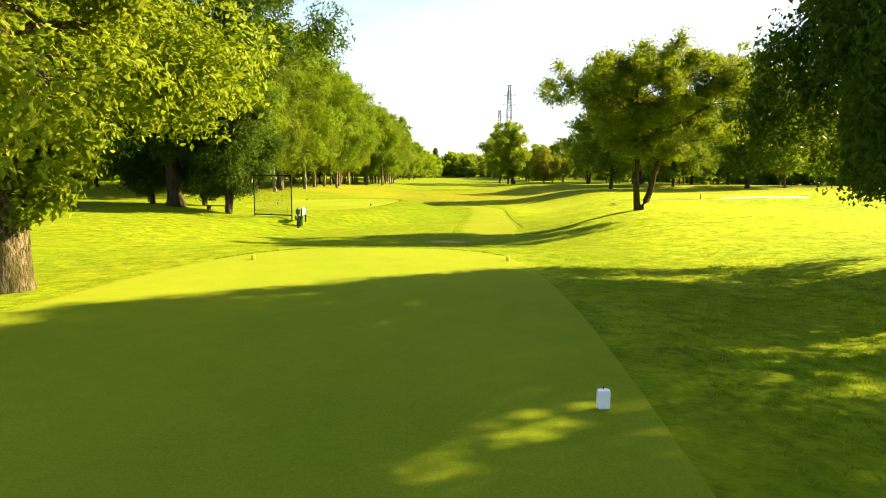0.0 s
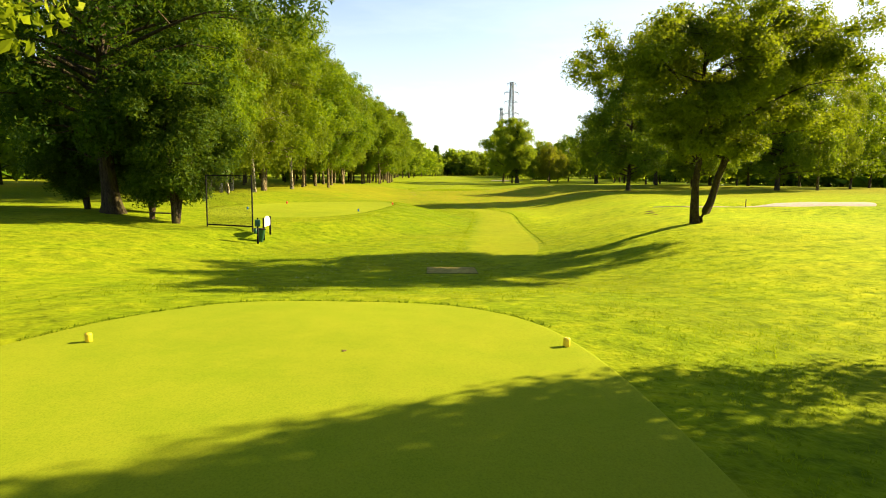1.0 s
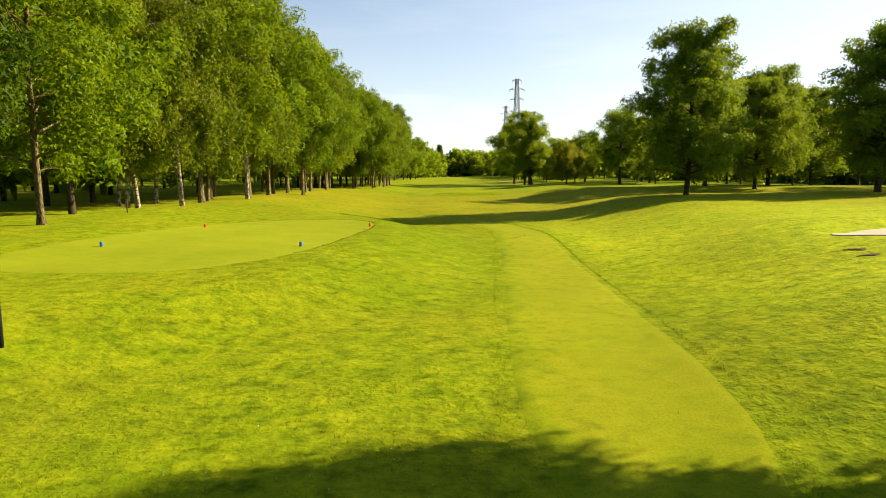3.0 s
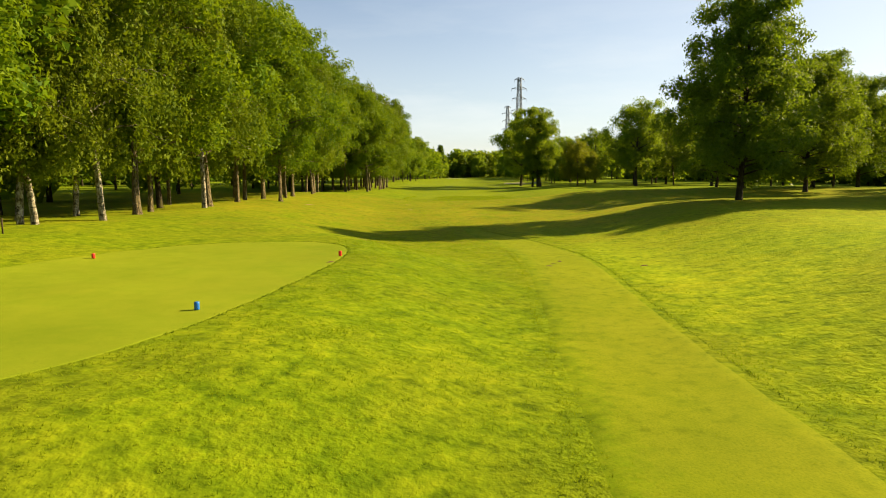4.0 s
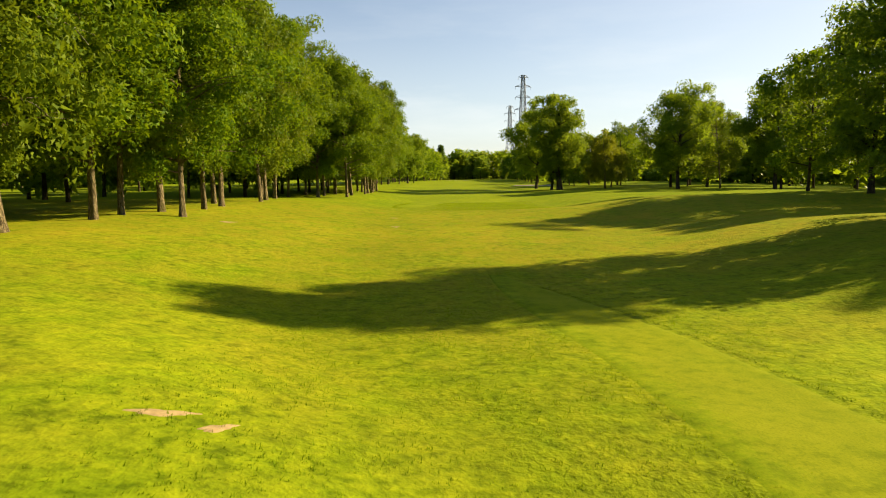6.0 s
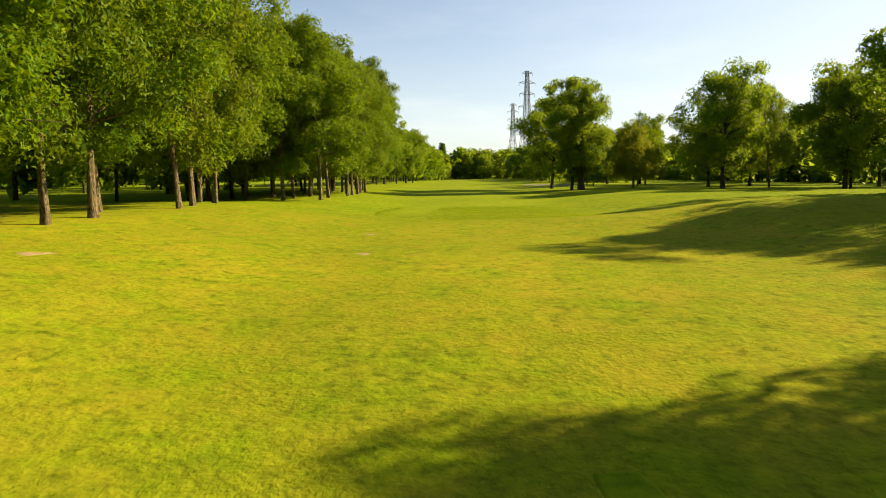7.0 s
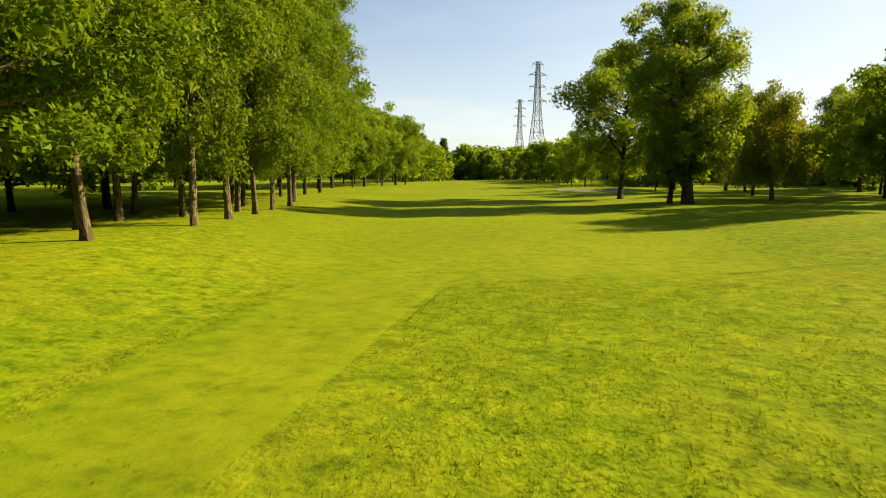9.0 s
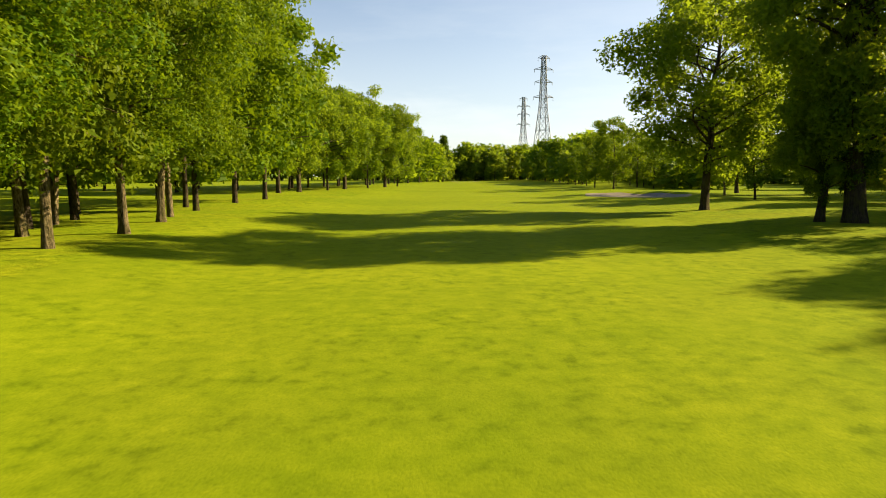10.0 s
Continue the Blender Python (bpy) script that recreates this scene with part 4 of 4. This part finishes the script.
def litter_bin(x, y):
    b = thing("litter_bin", "dark green tapered litter bin on the grass by the sign", "bin", pose(x, y, float(land(x, y)) - 0.03, 0, 9, 0))
    part("body", lathe("body", [(0.15, 0), (0.165, 0.01), (0.21, 0.68), (0.222, 0.70), (0.222, 0.74), (0.20, 0.74), (0.19, 0.62), (0.05, 0.60)], GREEN_PLASTIC, 28), b)
    part("rim", lathe("rim", [(0.224, 0.69), (0.236, 0.70), (0.236, 0.735), (0.226, 0.74)], BLACK_STEEL, 28), b)


litter_bin(-9.87, 42.75)


def ball_washer(x, y):
    b = thing("ball_washer", "dark green ball washer on a black post", "ball washer", pose(x, y, float(land(x, y)), 0, 0, 20))
    part("post", lathe("post", [(0.05, -0.1), (0.05, 0.95), (0.035, 0.97)], BLACK_STEEL, 12), b)
    part("tank", box("tank", 0.28, 0.22, 0.36, GREEN_PLASTIC, 0.04, (0, 0, 1.12)), b)
    part("hopper", lathe("hopper", [(0.06, 0.55), (0.085, 0.58), (0.085, 0.82), (0.05, 0.86)], GREEN_PLASTIC, 16), b, "small green hopper under the tank", Matrix.Translation((-0.12, 0, 0)))
    part("plunger", lathe("plunger", [(0.02, 1.28), (0.02, 1.36), (0.04, 1.37), (0.04, 1.39), (0.02, 1.40)], BLACK_STEEL, 12), b)


ball_washer(-9.76, 42.05)


def hitting_mat(x, y):
    gx, gy = (v.ravel() for v in np.meshgrid(np.linspace(-1, 1, 9), np.linspace(-1.05, 1.05, 9)))
    lie = land(x + gx, y + gy)
    side, slope, z = np.linalg.lstsq(np.stack([gx, gy, 1 + 0 * gx], 1), lie, rcond=None)[0]
    z += (lie - side * gx - slope * gy - z).max()
    m = thing("hitting_mat", "worn brown square hitting mat with rubber edges in the grass", "mat", pose(x, y, float(z) - 0.046, math.degrees(math.atan(slope)), -math.degrees(math.atan(side)), 1))
    part("turf", box("turf", 2.0, 2.1, 0.06, MAT_TURF, 0.008, (0, 0, 0.03)), m)
    for sx, sy, w, d in ((0, 1.062, 2.04, 0.02), (0, -1.062, 2.04, 0.02), (1.012, 0, 0.02, 2.1), (-1.012, 0, 0.02, 2.1)):
        part("edge", box("edge", w, d, 0.068, RUBBER, 0.008, (sx, sy, 0.03)), m)


hitting_mat(0.38, 34.3)


def bench(x, y, turn):
    b = thing("bench", "dark weathered wooden bench under the trees", "bench", pose(x, y, float(land(x, y)), 0, 0, turn))
    for k in range(3):
        part("seat_plank", box("seat_plank", 2.0, 0.13, 0.05, OLD_WOOD, 0.008, (0, -0.15 + 0.15 * k, 0.46)), b)
    for sx in (-0.75, 0.75):
        part("leg", box("leg", 0.10, 0.42, 0.44, OLD_WOOD, 0.01, (sx, 0, 0.21)), b)


bench(-17.0, 47.2, -12)


def stake(x, y, h, mat, label):
    s = thing("stake", label, "stake", pose(x, y, float(land(x, y))))
    part("shaft", lathe("shaft", [(0.04, -0.1), (0.04, h - 0.03), (0.03, h)], mat, 10), s)


stake(27.0, 63.9, 0.75, OLD_WOOD, "short dark wooden stake at the bunker")
stake(-22.5, 75.5, 0.8, OLD_WOOD, "short dark wooden stake in the tree shade")


# ---- ground detail ----
def bare_patch(x, y, rx, ry, seed, lift=0.012):
    o = oval(x, y, rx, ry, 2, seed * 30, 0, 40, 0.2, seed)
    c = o.mean(0)
    u = np.linspace(0.01, 1, 8)
    pts = c + u[:, None, None] * (o - c)[None]
    z = land(pts[..., 0], pts[..., 1]) + lift - (lift + 0.01) * u[:, None] ** 6
    j = np.arange(40)
    faces = np.concatenate([np.stack([k * 40 + j, k * 40 + (j + 1) % 40, k * 40 + 40 + (j + 1) % 40, k * 40 + 40 + j], 1) for k in range(7)])
    ob = new("bare_patch", mesh_of("bare_patch", np.concatenate([pts, z[..., None]], -1).reshape(-1, 3), faces, DAMP_SOIL if lift > 0.02 else SOIL))
    tagged(ob, "dark scuffed patch of soil in the grass" if lift > 0.02 else "pale bare worn patch in the grass", "soil", kind="structure")


for k, (x, y, rx, ry, lift) in enumerate([(-4.45, 121.9, 0.34, 0.45, 0.012), (-15.5, 115.0, 0.7, 0.4, 0.012), (6.1, 78.0, 0.3, 0.12, 0.04), (5.2, 76.1, 0.18, 0.22, 0.04), (5.6, 77.2, 0.16, 0.1, 0.04),
                                          (-5.2, 131.0, 0.45, 0.35, 0.012), (9.9, 75.5, 0.22, 0.12, 0.04), (-4.85, 69.2, 0.2, 0.12, 0.034), (-1.75, 19.2, 0.05, 0.05, 0.034),
                                          (15.0, 53.8, 0.4, 0.2, 0.03), (14.7, 52.6, 0.35, 0.16, 0.03), (14.3, 50.6, 0.25, 0.12, 0.03), (-4.9, 81.2, 0.5, 0.16, 0.012), (-4.0, 81.0, 0.35, 0.13, 0.012)]):
    bare_patch(x, y, rx, ry, k + 1, lift)


def inside(x, y, o):
    """Whether points lie within a closed outline."""
    a, b = o, np.roll(o, -1, 0)
    n = np.zeros(len(x), int)
    for (x0, y0), (x1, y1) in zip(a, b):
        cross = (y0 > y) != (y1 > y)
        n += cross & (x < (x1 - x0) * (y - y0) / (y1 - y0 + 1e-12) + x0)
    return n % 2 == 1


def tufts(name, rng, x, y, height, width, blades, label, anywhere=False):
    """Short grass blades standing in tufts on the land."""
    keep = ~(inside(x, y, TEE_1) | inside(x, y, TEE_2) | inside(x, y, band(PATH_STRIP)) | inside(x, y, band(FAIRWAY[3:], 420, 3)))
    keep &= ~((np.abs(x - 0.38) < 1.08) & (np.abs(y - 34.3) < 1.08))
    keep |= anywhere
    x, y = np.repeat(x[keep], blades), np.repeat(y[keep], blades)
    n = len(x)
    x, y = x + rng.normal(0, 0.035, n), y + rng.normal(0, 0.035, n)
    z = land(x, y) - 0.005
    a, lean = rng.uniform(0, 6.28, n), rng.uniform(0.3, 1.3, n)
    h = height * rng.uniform(0.5, 1.4, n)
    w = width * rng.uniform(0.7, 1.3, n)
    side = np.stack([-np.sin(a), np.cos(a), 0 * a], 1) * w[:, None] * 0.5
    root = np.stack([x, y, z], 1)
    tip = root + np.stack([np.cos(a) * h * lean, np.sin(a) * h * lean, h], 1)
    v = np.stack([root - side, root + side, tip], 1).reshape(-1, 3)
    ob = new(name, mesh_of(name, v, np.arange(n * 3).reshape(-1, 3), BLADE, False))
    return tagged(ob, label, "grass", kind="stuff")


rng = np.random.default_rng(3)
def scatter(n, x0, x1, y0, y1):
    """Points over a stretch of ground, thinning out towards its borders."""
    x, y = rng.uniform(x0, x1, n), rng.uniform(y0, y1, n)
    rim = np.minimum(np.minimum(x - x0, x1 - x), np.minimum(y - y0, y1 - y) * 0.6)
    keep = rng.uniform(0, 2.5, n) < rim
    return x[keep], y[keep]


def clumped(x, y, bare):
    """Leaves points in irregular drifts, with thin grass between them."""
    w = np.sin(1.9 * x + 2.3 * np.sin(0.9 * y)) + np.sin(1.5 * y + 1.7 * np.sin(1.3 * x)) + 0.8 * np.sin(4.1 * x - 3.3 * y) + 0.6 * np.sin(6.7 * y + 5.1 * x)
    keep = w + rng.normal(0, 1.8, len(x)) > bare
    return x[keep], y[keep]


sx, sy = clumped(*scatter(48000, -11, 12, 22, 60), -0.2)
tufts("rough_tufts", rng, sx, sy, 0.05, 0.016, 3, "ragged tufts of rough grass round the tees")
sx, sy = clumped(*scatter(42000, -7, 10, 54, 95), -0.2)
tufts("rough_tufts", rng, sx, sy, 0.05, 0.018, 3, "ragged tufts of rough grass beside the mown strip")
sx, sy = clumped(*scatter(28000, -10, 11, 88, 148), 0.5)
tufts("rough_tufts", rng, sx, sy, 0.045, 0.020, 3, "ragged tufts of dry rough grass before the fairway")
sx, sy = clumped(*scatter(40000, -2.5, 13, 140, 168), 0.1)
tufts("rough_tufts", rng, sx, sy, 0.06, 0.022, 3, "thick uncut grass in front of the fairway")
sx, sy = clumped(*scatter(26000, 2.4, 12, 2, 24), -0.3)
tufts("rough_tufts", rng, sx, sy, 0.055, 0.016, 3, "longer shaded grass on the bank beside the tee")
fx, fy = clumped(*scatter(2200, -10, 1, 27, 42), 1.2)
d = tufts("clover_flowers", rng, fx, fy, 0.03, 0.022, 1, "scattered pale clover heads in the grass")
d.data.materials[0] = PETAL

# taller uncut grass along the edges of the mown areas, darkened with painted shade
ex, ey = [], []
for o in (TEE_1, TEE_2, band(PATH_STRIP, 110)[:110], band(FAIRWAY, 420, 3)[:420]):
    d = np.roll(o, -1, 0) - o
    for (px, py), (dx, dy) in zip(o, d):
        ln = math.hypot(dx, dy)
        if ln > 6 or py > 190 or (py > 160 and px > 3) or 34 < py < 43 or 130 < py < 160 or -dx < (0.35 * ln if o is TEE_1 else -0.3 * ln if o is TEE_2 and px > -9 else 0.5 * ln if o is TEE_2 else -9):
            continue
        n = int(ln * (40 if o is TEE_1 else 24 if o is TEE_2 else 16))
        k, off = rng.uniform(0, 1, n), np.abs(rng.normal(0.02, 0.06, n))
        ex.append(px + dx * k + dy / (ln + 1e-9) * off)
        ey.append(py + dy * k - dx / (ln + 1e-9) * off)
d = tufts("edge_tufts", rng, np.concatenate(ex), np.concatenate(ey), 0.055, 0.014, 3, "longer grass along the mown edges, darkened for the shade it casts")
d.data.materials[0] = SHADE_BLADE

# rough grass thinning out over the soft borders of the mown strips
bx, by = [], []
for rows, lo, hi, n, reach in ((PATH_STRIP, 36, 90, 2600, 1.2), (FAIRWAY, 147, 166, 1700, 1.3)):
    rows = np.array(rows)
    y = rng.uniform(lo, hi, n)
    bx.append(np.interp(y, rows[:, 0], rows[:, 1]) + reach * rng.exponential(0.6, n) - 0.2)
    by.append(y)
tufts("border_tufts", rng, np.concatenate(bx), np.concatenate(by), 0.05, 0.018, 3, "rough grass thinning out into the mown strip", True)
